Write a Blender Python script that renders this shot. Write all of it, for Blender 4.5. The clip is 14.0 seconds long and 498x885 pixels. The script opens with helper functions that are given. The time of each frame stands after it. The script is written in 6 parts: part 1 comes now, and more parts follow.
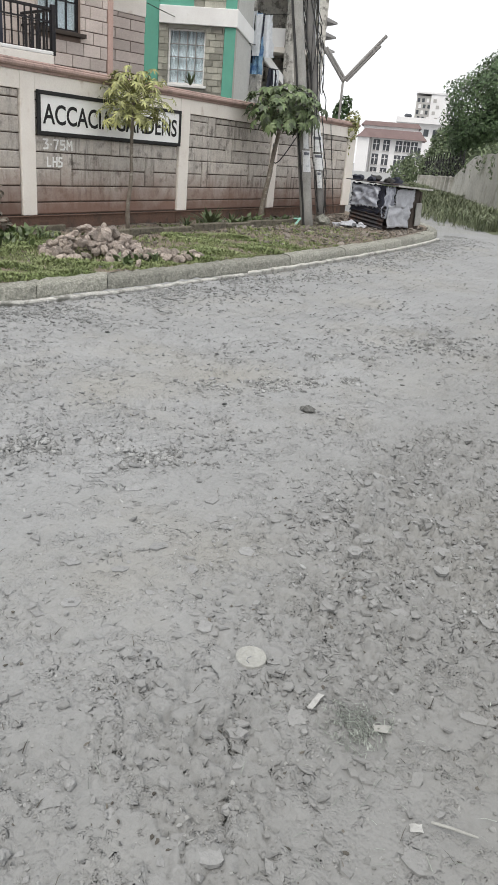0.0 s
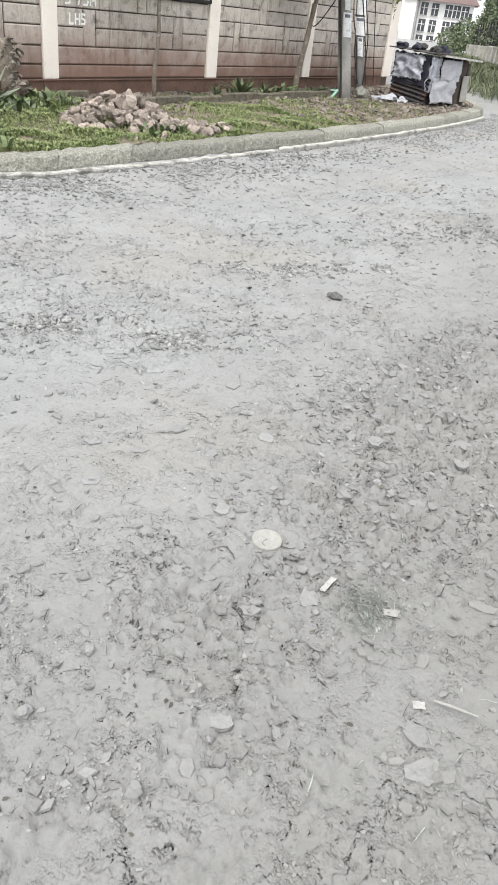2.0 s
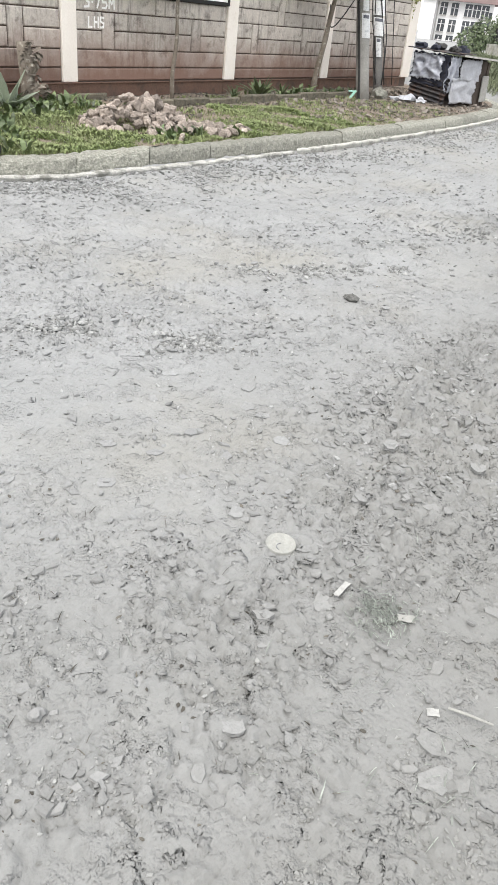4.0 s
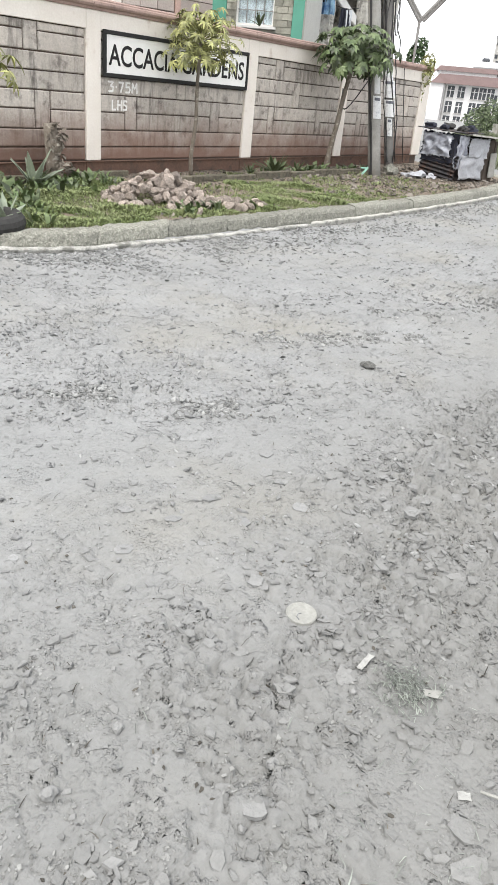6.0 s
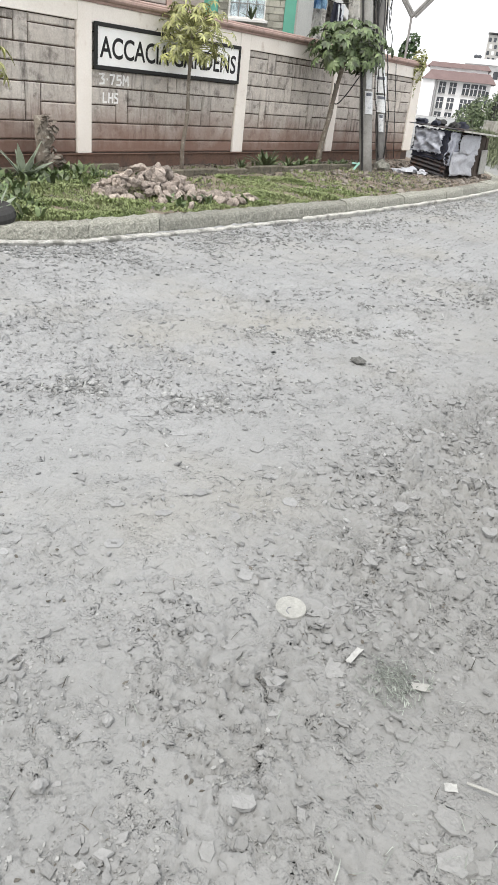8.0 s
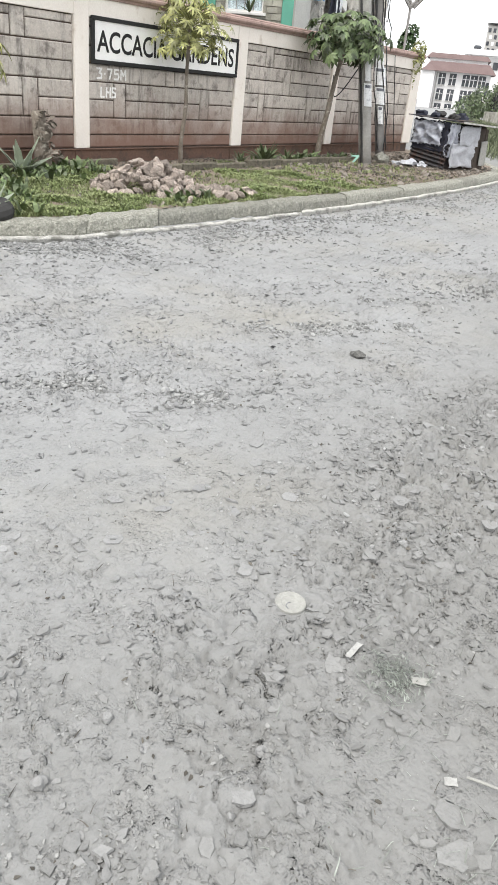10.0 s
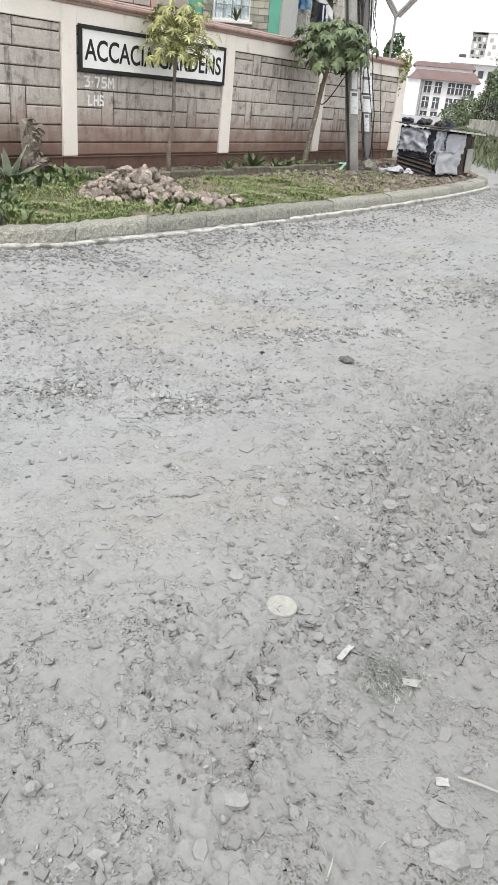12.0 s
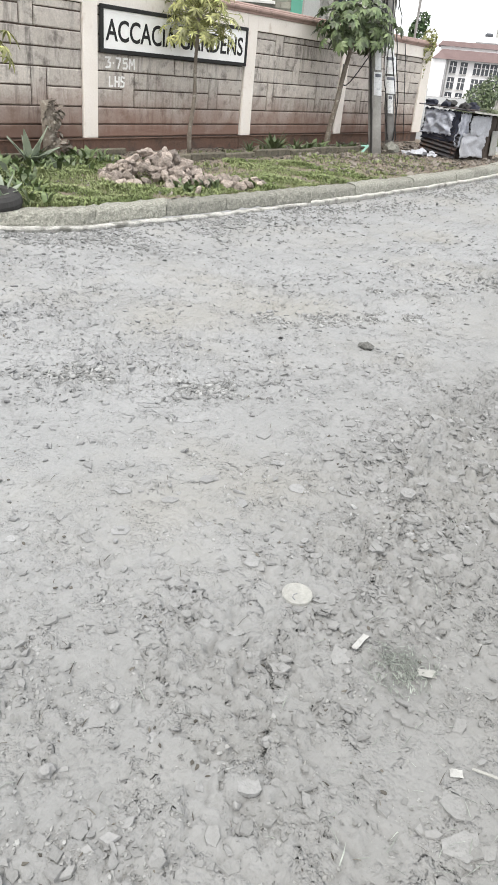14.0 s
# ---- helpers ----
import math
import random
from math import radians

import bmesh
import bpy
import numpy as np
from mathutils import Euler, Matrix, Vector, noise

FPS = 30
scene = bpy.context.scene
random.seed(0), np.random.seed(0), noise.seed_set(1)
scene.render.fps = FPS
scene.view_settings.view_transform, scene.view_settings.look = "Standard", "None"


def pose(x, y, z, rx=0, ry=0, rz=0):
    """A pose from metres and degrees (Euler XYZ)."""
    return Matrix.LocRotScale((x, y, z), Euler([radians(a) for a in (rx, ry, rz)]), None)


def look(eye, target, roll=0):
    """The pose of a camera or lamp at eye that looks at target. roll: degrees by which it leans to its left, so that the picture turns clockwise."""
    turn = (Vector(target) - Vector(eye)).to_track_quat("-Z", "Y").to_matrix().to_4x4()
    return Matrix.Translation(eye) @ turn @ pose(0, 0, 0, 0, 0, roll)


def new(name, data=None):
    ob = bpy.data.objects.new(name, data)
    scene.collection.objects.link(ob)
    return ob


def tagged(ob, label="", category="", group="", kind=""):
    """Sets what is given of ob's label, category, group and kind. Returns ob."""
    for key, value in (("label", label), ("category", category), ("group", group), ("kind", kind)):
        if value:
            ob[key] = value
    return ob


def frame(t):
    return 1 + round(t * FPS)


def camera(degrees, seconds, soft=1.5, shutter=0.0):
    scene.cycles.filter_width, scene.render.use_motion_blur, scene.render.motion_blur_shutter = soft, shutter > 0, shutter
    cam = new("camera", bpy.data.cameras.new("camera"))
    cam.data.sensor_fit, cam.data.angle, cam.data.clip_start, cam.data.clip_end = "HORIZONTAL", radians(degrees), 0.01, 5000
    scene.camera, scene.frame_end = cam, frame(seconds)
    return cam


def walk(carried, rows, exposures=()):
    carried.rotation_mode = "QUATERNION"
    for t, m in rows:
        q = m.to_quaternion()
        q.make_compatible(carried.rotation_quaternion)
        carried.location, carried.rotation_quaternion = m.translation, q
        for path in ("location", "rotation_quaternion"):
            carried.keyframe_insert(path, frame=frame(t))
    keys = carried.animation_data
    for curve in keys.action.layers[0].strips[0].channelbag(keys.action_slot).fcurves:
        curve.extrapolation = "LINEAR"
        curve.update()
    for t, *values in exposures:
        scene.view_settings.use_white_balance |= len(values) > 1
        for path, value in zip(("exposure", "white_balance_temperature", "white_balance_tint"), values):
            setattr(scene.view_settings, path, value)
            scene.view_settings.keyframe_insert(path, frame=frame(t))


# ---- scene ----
cam = camera(37.52, 14.0, soft=0.4)

# seconds, yaw, pitch, lean, and the drift of a hand-held camera about (0, 0, 1.55)
PATH = [
    (0.0, -60.36, -21.52, 4.88, -0.032, -0.021, 1.571),
    (0.5, -58.63, -21.91, 4.77, -0.022, -0.010, 1.565),
    (1.0, -58.86, -21.83, 4.97, -0.023, -0.008, 1.562),
    (1.5, -59.61, -23.00, 5.59, -0.029, -0.006, 1.557),
    (1.6, -59.56, -24.69, 5.81, -0.024, -0.007, 1.554),
    (1.7, -59.48, -27.18, 6.14, -0.015, -0.008, 1.550),
    (1.8, -59.42, -29.02, 6.39, -0.009, -0.009, 1.548),
    (1.9, -59.40, -29.91, 6.50, -0.008, -0.010, 1.546),
    (2.0, -59.41, -30.35, 6.57, -0.007, -0.010, 1.546),
    (2.2, -59.14, -30.35, 6.57, -0.007, -0.010, 1.546),
    (4.3, -57.57, -30.20, 5.98, 0.008, -0.012, 1.549),
    (4.5, -57.12, -29.10, 5.98, 0.008, -0.012, 1.549),
    (5.0, -55.72, -25.76, 5.36, 0.004, 0.013, 1.542),
    (5.5, -56.32, -25.76, 5.40, 0.008, 0.017, 1.539),
    (6.0, -56.11, -25.42, 5.44, 0.008, 0.016, 1.541),
    (6.5, -56.21, -24.64, 5.38, 0.003, 0.016, 1.542),
    (7.0, -56.61, -24.43, 5.37, -0.001, 0.014, 1.545),
    (7.5, -56.89, -24.94, 5.74, -0.002, 0.014, 1.544),
    (9.8, -56.67, -27.64, 5.99, 0.015, 0.007, 1.547),
    (10.0, -56.90, -26.18, 5.57, 0.013, 0.007, 1.545),
    (10.5, -58.95, -25.35, 6.00, 0.008, -0.000, 1.546),
    (11.0, -58.46, -25.73, 6.29, 0.009, 0.005, 1.545),
    (11.5, -58.34, -25.26, 6.16, 0.002, -0.001, 1.547),
    (12.0, -57.74, -25.60, 5.54, -0.001, -0.000, 1.545),
    (12.5, -58.67, -27.53, 5.33, 0.001, -0.008, 1.539),
    (13.0, -58.86, -28.02, 4.90, 0.009, -0.031, 1.546),
    (13.5, -57.82, -26.35, 4.87, 0.001, -0.001, 1.541),
    (14.0, -56.31, -26.93, 5.55, 0.014, 0.007, 1.546),
]
EXPOSURES = [(0.0, 0.56), (1.0, 0.61), (1.5, 0.61), (2.0, 1.09), (4.5, 1.12), (5.0, 1.06), (7.0, 1.03), (7.5, 0.99), (10.0, 1.03), (11.0, 0.98), (12.5, 0.97), (13.0, 1.09), (13.5, 1.04), (14.0, 1.09)]
walk(cam, [(t, pose(x, y, z, 90 + p, 0, a) @ pose(0, 0, 0, 0, 0, r)) for t, a, p, r, x, y, z in PATH], EXPOSURES)

# ---- world and sun: a bright overcast day ----
world = bpy.data.worlds.new("overcast_sky")
scene.world = world
world.use_nodes = True
wn, wl = world.node_tree.nodes, world.node_tree.links
wn.clear()
sky = wn.new("ShaderNodeTexSky")
sky.sky_type, sky.sun_disc = "NISHITA", False
sky.sun_elevation, sky.sun_rotation = radians(58), radians(262)
sky.dust_density = 6.0
veil = wn.new("ShaderNodeMix")
veil.data_type = "RGBA"
veil.inputs[0].default_value = 0.88
veil.inputs[7].default_value = (9.5, 9.6, 9.8, 1)
wback = wn.new("ShaderNodeBackground")
wback.inputs[1].default_value = 0.092
wout = wn.new("ShaderNodeOutputWorld")
wl.new(sky.outputs[0], veil.inputs[6])
wl.new(veil.outputs[2], wback.inputs[0])
wl.new(wback.outputs[0], wout.inputs[0])
sun = new("sun", bpy.data.lights.new("sun", "SUN"))
sun.data.energy, sun.data.angle, sun.data.color = 1.3, radians(24), (1, 0.97, 0.92)
# compass bearing 262 degrees, 58 degrees high
sun.matrix_world = look((0, 0, 30), (0 - 30 / math.tan(radians(58)) * math.sin(radians(262)), 0 - 30 / math.tan(radians(58)) * math.cos(radians(262)), 0))


# ---- materials ----
def material(name, base, other=None, scale=8.0, rough=0.85, metal=0.0, bump=0.3, fine=60.0, depth=0.01, spots=None, vary=0.0, stain=None, bands=None, coat=0.0, grainy=0.35, streak=None):
    """Two colours mixed at a coarse scale, a fine grain, bump, optional stains, per-object variation."""
    m = bpy.data.materials.new(name)
    m.use_nodes = True
    n, l = m.node_tree.nodes, m.node_tree.links
    b = n["Principled BSDF"]
    b.inputs["Roughness"].default_value = rough
    b.inputs["Metallic"].default_value = metal
    b.inputs["Coat Weight"].default_value = coat
    tc = n.new("ShaderNodeTexCoord")
    geo = n.new("ShaderNodeNewGeometry")
    place = geo.outputs["Position"]

    def noise_tex(s, detail=5, rough_=0.6):
        t = n.new("ShaderNodeTexNoise")
        t.inputs["Scale"].default_value, t.inputs["Detail"].default_value, t.inputs["Roughness"].default_value = s, detail, rough_
        l.new(place, t.inputs["Vector"])
        return t

    def ramp(src, lo, hi):
        r = n.new("ShaderNodeMapRange")
        r.inputs["From Min"].default_value, r.inputs["From Max"].default_value = lo, hi
        l.new(src, r.inputs["Value"])
        return r.outputs[0]

    def mix(fac, a, c, mode="MIX"):
        x = n.new("ShaderNodeMix")
        x.data_type, x.blend_type = "RGBA", mode
        for k, v in ((0, fac), (6, a), (7, c)):
            if isinstance(v, (int, float)):
                x.inputs[k].default_value = v
            elif isinstance(v, tuple):
                x.inputs[k].default_value = (*v, 1)
            else:
                l.new(v, x.inputs[k])
        return x.outputs[2]

    other = other or tuple(c * 0.75 for c in base)
    coarse, grain = noise_tex(scale), noise_tex(fine, 4, 0.7)
    col = mix(ramp(coarse.outputs["Fac"], 0.35, 0.65), base, other)
    g = ramp(grain.outputs["Fac"], 0.3, 0.7)
    col = mix(grainy, col, mix(g, tuple(c * 0.55 for c in base), tuple(min(1, c * 1.35) for c in base)))
    if stain:
        colour, s, lo, hi, strength = stain
        st = noise_tex(s, 6, 0.65)
        f = n.new("ShaderNodeMath")
        f.operation = "MULTIPLY"
        l.new(ramp(st.outputs["Fac"], lo, hi), f.inputs[0])
        f.inputs[1].default_value = strength
        col = mix(f.outputs[0], col, colour)
    if streak:  # rain streaks running down
        colour, s, lo, hi, strength = streak
        mp = n.new("ShaderNodeMapping")
        mp.inputs["Scale"].default_value = (1, 1, 0.13)
        l.new(place, mp.inputs["Vector"])
        st = noise_tex(s, 5, 0.7)
        l.new(mp.outputs[0], st.inputs["Vector"])
        big = noise_tex(0.9, 2, 0.5)
        f = n.new("ShaderNodeMath")
        f.operation = "MULTIPLY"
        l.new(ramp(st.outputs["Fac"], lo, hi), f.inputs[0])
        l.new(ramp(big.outputs["Fac"], 0.42, 0.6), f.inputs[1])
        f2 = n.new("ShaderNodeMath")
        f2.operation = "MULTIPLY"
        f2.use_clamp = True
        l.new(f.outputs[0], f2.inputs[0])
        f2.inputs[1].default_value = strength
        col = mix(f2.outputs[0], col, colour)
    if bands:  # soil splashed up from the ground with a ragged upper edge
        colour, low, high, strength = bands
        sep = n.new("ShaderNodeSeparateXYZ")
        l.new(place, sep.inputs[0])
        wob = noise_tex(1.7, 5, 0.6)
        add = n.new("ShaderNodeMath")
        add.operation = "MULTIPLY_ADD"
        l.new(wob.outputs["Fac"], add.inputs[0])
        add.inputs[1].default_value = 0.9
        l.new(sep.outputs[2], add.inputs[2])
        mr = n.new("ShaderNodeMapRange")
        mr.inputs["From Min"].default_value, mr.inputs["From Max"].default_value = high + 0.45, low + 0.45
        mr.inputs["To Max"].default_value = strength
        l.new(add.outputs[0], mr.inputs["Value"])
        col = mix(mr.outputs[0], col, colour)
    if vary:
        info = n.new("ShaderNodeObjectInfo")
        hsv = n.new("ShaderNodeHueSaturation")
        l.new(col, hsv.inputs["Color"])
        v = n.new("ShaderNodeMapRange")
        v.inputs["To Min"].default_value, v.inputs["To Max"].default_value = 1 - vary, 1 + vary
        l.new(info.outputs["Random"], v.inputs["Value"])
        l.new(v.outputs[0], hsv.inputs["Value"])
        col = hsv.outputs[0]
    if spots:  # variation between the loose pieces of one mesh
        hsv = n.new("ShaderNodeHueSaturation")
        l.new(col, hsv.inputs["Color"])
        v = n.new("ShaderNodeMapRange")
        v.inputs["To Min"].default_value, v.inputs["To Max"].default_value = 1 - spots, 1 + spots
        l.new(geo.outputs["Random Per Island"], v.inputs["Value"])
        l.new(v.outputs[0], hsv.inputs["Value"])
        col = hsv.outputs[0]
    l.new(col, b.inputs["Base Color"])
    if bump:
        bp = n.new("ShaderNodeBump")
        bp.inputs["Strength"].default_value, bp.inputs["Distance"].default_value = bump, depth
        h = n.new("ShaderNodeMath")
        h.operation = "MULTIPLY_ADD"
        l.new(coarse.outputs["Fac"], h.inputs[0])
        h.inputs[1].default_value = 0.5
        l.new(grain.outputs["Fac"], h.inputs[2])
        l.new(h.outputs[0], bp.inputs["Height"])
        l.new(bp.outputs[0], b.inputs["Normal"])
    return m


def glass(name, tint):
    m = bpy.data.materials.new(name)
    m.use_nodes = True
    b = m.node_tree.nodes["Principled BSDF"]
    b.inputs["Base Color"].default_value = (*tint, 1)
    b.inputs["Roughness"].default_value = 0.06
    b.inputs["IOR"].default_value = 1.5
    b.inputs["Transmission Weight"].default_value = 0.9
    return m


M_ROAD = material("compacted_gravel", (0.248, 0.253, 0.252), (0.297, 0.302, 0.302), 1.3, 0.95, bump=0.0, fine=55, stain=((0.27, 0.258, 0.22), 0.5, 0.48, 0.68, 0.5), grainy=0.25)


def rough_ground(m, layers):
    """Chained relief: (scale, step width or 0, distance); a narrow step gives broken plate edges."""
    n, l = m.node_tree.nodes, m.node_tree.links
    geo = n.new("ShaderNodeNewGeometry")
    last = None
    for scale, width, dist in layers:
        t = n.new("ShaderNodeTexNoise")
        t.inputs["Scale"].default_value, t.inputs["Detail"].default_value, t.inputs["Roughness"].default_value, t.inputs["Distortion"].default_value = scale, 3.2 if width > 0 else 4.5, 0.55, 0.1
        l.new(geo.outputs["Position"], t.inputs["Vector"])
        src = t.outputs["Fac"]
        if width < 0:
            # grains: rounded cells, kept to patches
            cell = n.new("ShaderNodeTexVoronoi")
            cell.feature = "SMOOTH_F1"
            cell.inputs["Scale"].default_value, cell.inputs["Smoothness"].default_value = scale, 0.25
            l.new(geo.outputs["Position"], cell.inputs["Vector"])
            inv = n.new("ShaderNodeMapRange")
            inv.inputs["From Min"].default_value, inv.inputs["From Max"].default_value, inv.inputs["To Min"].default_value, inv.inputs["To Max"].default_value = 0.1, 0.75, 1.0, 0.0
            l.new(cell.outputs["Distance"], inv.inputs["Value"])
            t.inputs["Scale"].default_value = scale * 0.07
            patch = n.new("ShaderNodeMapRange")
            patch.inputs["From Min"].default_value, patch.inputs["From Max"].default_value = 0.46, 0.46 - width
            l.new(t.outputs["Fac"], patch.inputs["Value"])
            times = n.new("ShaderNodeMath")
            times.operation = "MULTIPLY"
            l.new(inv.outputs[0], times.inputs[0])
            l.new(patch.outputs[0], times.inputs[1])
            src = times.outputs[0]
        elif width:
            r = n.new("ShaderNodeMapRange")
            r.interpolation_type = "SMOOTHSTEP"
            r.inputs["From Min"].default_value, r.inputs["From Max"].default_value = 0.53, 0.53 + width
            l.new(src, r.inputs["Value"])
            big = n.new("ShaderNodeTexNoise")
            big.inputs["Scale"].default_value, big.inputs["Detail"].default_value = scale * 0.16, 3
            l.new(geo.outputs["Position"], big.inputs["Vector"])
            where = n.new("ShaderNodeMapRange")
            where.inputs["From Min"].default_value, where.inputs["From Max"].default_value = 0.44, 0.62
            l.new(big.outputs["Fac"], where.inputs["Value"])
            times = n.new("ShaderNodeMath")
            times.operation = "MULTIPLY"
            l.new(r.outputs[0], times.inputs[0])
            l.new(where.outputs[0], times.inputs[1])
            src = times.outputs[0]
        bp = n.new("ShaderNodeBump")
        bp.inputs["Strength"].default_value, bp.inputs["Distance"].default_value = 1.0, dist
        l.new(src, bp.inputs["Height"])
        if last:
            l.new(last.outputs[0], bp.inputs["Normal"])
        last = bp
    l.new(last.outputs[0], n["Principled BSDF"].inputs["Normal"])


rough_ground(M_ROAD, ((9.0, 0.12, 0.016), (24, 0.2, 0.011), (60, -0.16, 0.006), (120, -0.2, 0.004), (50, 0, 0.006)))


def edge_dirt_and_falloff(m, y0, y1, colour, amount):
    """Brownish trodden dirt plus painted light falloff on the open side of the road, with a ragged border."""
    n, l = m.node_tree.nodes, m.node_tree.links
    geo, sep, t, wob = n.new("ShaderNodeNewGeometry"), n.new("ShaderNodeSeparateXYZ"), n.new("ShaderNodeTexNoise"), n.new("ShaderNodeMath")
    t.inputs["Scale"].default_value, t.inputs["Detail"].default_value = 1.1, 6
    wob.operation = "MULTIPLY_ADD"
    wob.inputs[1].default_value = 2.0
    l.new(geo.outputs["Position"], sep.inputs[0])
    l.new(geo.outputs["Position"], t.inputs["Vector"])
    l.new(t.outputs["Fac"], wob.inputs[0])
    l.new(sep.outputs["Y"], wob.inputs[2])
    r = n.new("ShaderNodeMapRange")
    r.inputs["From Min"].default_value, r.inputs["From Max"].default_value, r.inputs["To Min"].default_value, r.inputs["To Max"].default_value = y0 + 1.0, y1 + 1.0, amount, 0.0
    l.new(wob.outputs[0], r.inputs["Value"])
    mix = n.new("ShaderNodeMix")
    mix.data_type = "RGBA"
    mix.inputs["B"].default_value = (*colour, 1)
    target = n["Principled BSDF"].inputs["Base Color"]
    l.new(target.links[0].from_socket, mix.inputs["A"])
    l.new(r.outputs[0], mix.inputs["Factor"])
    l.new(mix.outputs["Result"], target)


# wide dark blend: roadside dirt, and the dimmer light of this side as colour
edge_dirt_and_falloff(M_ROAD, -0.4, 2.4, (0.165, 0.163, 0.151), 0.75)
M_PEBBLE = material("road_stones", (0.24, 0.244, 0.24), (0.34, 0.344, 0.34), 14, 0.92, bump=0.4, fine=120, depth=0.005, spots=0.3, grainy=0.4)
edge_dirt_and_falloff(M_PEBBLE, -0.4, 2.4, (0.2, 0.198, 0.18), 0.65)
M_ROUGH = material("broken_road_stone", (0.22, 0.223, 0.219), (0.31, 0.314, 0.308), 20, 0.93, bump=0.4, fine=90, depth=0.006, spots=0.35, grainy=0.4)
M_SLAB = material("embedded_stone", (0.235, 0.239, 0.24), (0.295, 0.298, 0.30), 7, 0.92, bump=0.0, fine=70, vary=0.12, spots=0.2, grainy=0.3)
rough_ground(M_SLAB, ((12, 0.12, 0.012), (40, 0, 0.012)))
edge_dirt_and_falloff(M_SLAB, -0.4, 2.4, (0.19, 0.188, 0.172), 0.65)
M_CHIP = material("dry_leaf_chips", (0.075, 0.07, 0.06), (0.14, 0.128, 0.108), 10, 0.9, bump=0, spots=0.5)
M_SOIL = material("verge_soil", (0.22, 0.175, 0.135), (0.30, 0.255, 0.205), 2.2, 0.95, bump=0.9, fine=30, depth=0.05, grainy=0.5)
M_KERB = material("weathered_concrete", (0.40, 0.395, 0.345), (0.12, 0.125, 0.092), 16, 0.92, bump=1.0, fine=28, depth=0.04, vary=0.18, stain=((0.08, 0.085, 0.065), 48, 0.38, 0.72, 0.75), grainy=0.75)
M_EDGING = material("mossy_soiled_concrete", (0.13, 0.115, 0.085), (0.24, 0.22, 0.175), 7, 0.93, bump=0.9, fine=40, depth=0.03, vary=0.2, stain=((0.05, 0.05, 0.035), 12, 0.5, 0.66, 0.8), grainy=0.6)
M_WORNLIP = material("worn_grey_cement", (0.52, 0.51, 0.48), (0.30, 0.30, 0.275), 7, 0.92, bump=0.8, fine=45, depth=0.02, stain=((0.14, 0.14, 0.12), 6, 0.48, 0.62, 0.8), grainy=0.6)
M_CHANNEL = material("pale_cement", (0.50, 0.49, 0.455), (0.34, 0.335, 0.305), 9, 0.9, bump=0.5, fine=50, depth=0.01, stain=((0.20, 0.195, 0.175), 7, 0.5, 0.62, 0.8))
M_BLOCK = material("dressed_stone", (0.46, 0.42, 0.378), (0.60, 0.56, 0.51), 2.6, 0.92, bump=0.5, fine=38, depth=0.014, vary=0.13, stain=((0.105, 0.09, 0.08), 4.5, 0.53, 0.68, 0.75), bands=((0.18, 0.105, 0.078), 0.5, 1.2, 0.95), grainy=0.45, streak=((0.075, 0.066, 0.06), 9, 0.48, 0.64, 0.75))
M_MORTAR = material("dark_pointing", (0.075, 0.055, 0.045), (0.10, 0.075, 0.06), 8, 0.95, bump=0.3)
M_PLINTH = material("mud_stained_plinth", (0.16, 0.092, 0.066), (0.105, 0.068, 0.052), 2.6, 0.93, bump=0.6, fine=30, depth=0.02, stain=((0.06, 0.05, 0.042), 5, 0.5, 0.66, 0.6))
M_CREAM = material("cream_paint", (0.83, 0.775, 0.71), (0.76, 0.70, 0.63), 1.6, 0.8, bump=0.12, fine=40, depth=0.004, stain=((0.45, 0.35, 0.27), 5, 0.6, 0.75, 0.6), grainy=0.15)
M_COPING = material("dusty_pink_coping", (0.38, 0.27, 0.235), (0.29, 0.205, 0.18), 3, 0.85, bump=0.2, fine=40, depth=0.006, stain=((0.15, 0.11, 0.10), 7, 0.52, 0.7, 0.7))
M_WHITE = material("white_paint", (0.86, 0.86, 0.84), (0.80, 0.79, 0.77), 2.5, 0.6, bump=0.08, stain=((0.55, 0.52, 0.47), 6, 0.62, 0.78, 0.5), grainy=0.12)
M_BLACK = material("black_paint", (0.012, 0.012, 0.012), (0.02, 0.02, 0.02), 6, 0.85, bump=0.1)
M_CHALK = material("white_brush_paint", (0.88, 0.87, 0.85), (0.76, 0.74, 0.71), 22, 0.85, bump=0)
M_GREEN = material("green_paint", (0.13, 0.40, 0.30), (0.11, 0.34, 0.26), 1.2, 0.75, bump=0.1, stain=((0.13, 0.26, 0.21), 3, 0.58, 0.75, 0.5), grainy=0.15)
M_HOUSE = material("house_stone", (0.49, 0.42, 0.38), (0.60, 0.525, 0.48), 3, 0.92, bump=0.35, fine=40, depth=0.01, vary=0.16)
M_HOUSE2 = material("yellowish_house_stone", (0.33, 0.325, 0.275), (0.44, 0.43, 0.37), 3, 0.92, bump=0.5, fine=30, depth=0.015, vary=0.32, stain=((0.20, 0.20, 0.16), 5, 0.55, 0.68, 0.6))
M_JOINT = material("house_pointing", (0.17, 0.125, 0.105), (0.20, 0.15, 0.12), 6, 0.95, bump=0.2)
M_RENDER = material("pale_grey_render", (0.52, 0.52, 0.49), (0.45, 0.45, 0.43), 3, 0.9, bump=0.3, fine=30, depth=0.01)
M_PINK = material("pink_trim", (0.52, 0.36, 0.31), (0.46, 0.32, 0.27), 2, 0.8, bump=0.1)
M_IRON = material("black_iron", (0.02, 0.02, 0.025), (0.04, 0.035, 0.03), 9, 0.5, 0.6, bump=0.1)
M_GLASS = glass("window_glass", (0.86, 0.93, 0.96))
M_DARK = material("dim_interior", (0.05, 0.055, 0.06), (0.08, 0.08, 0.085), 1.5, 0.9, bump=0)
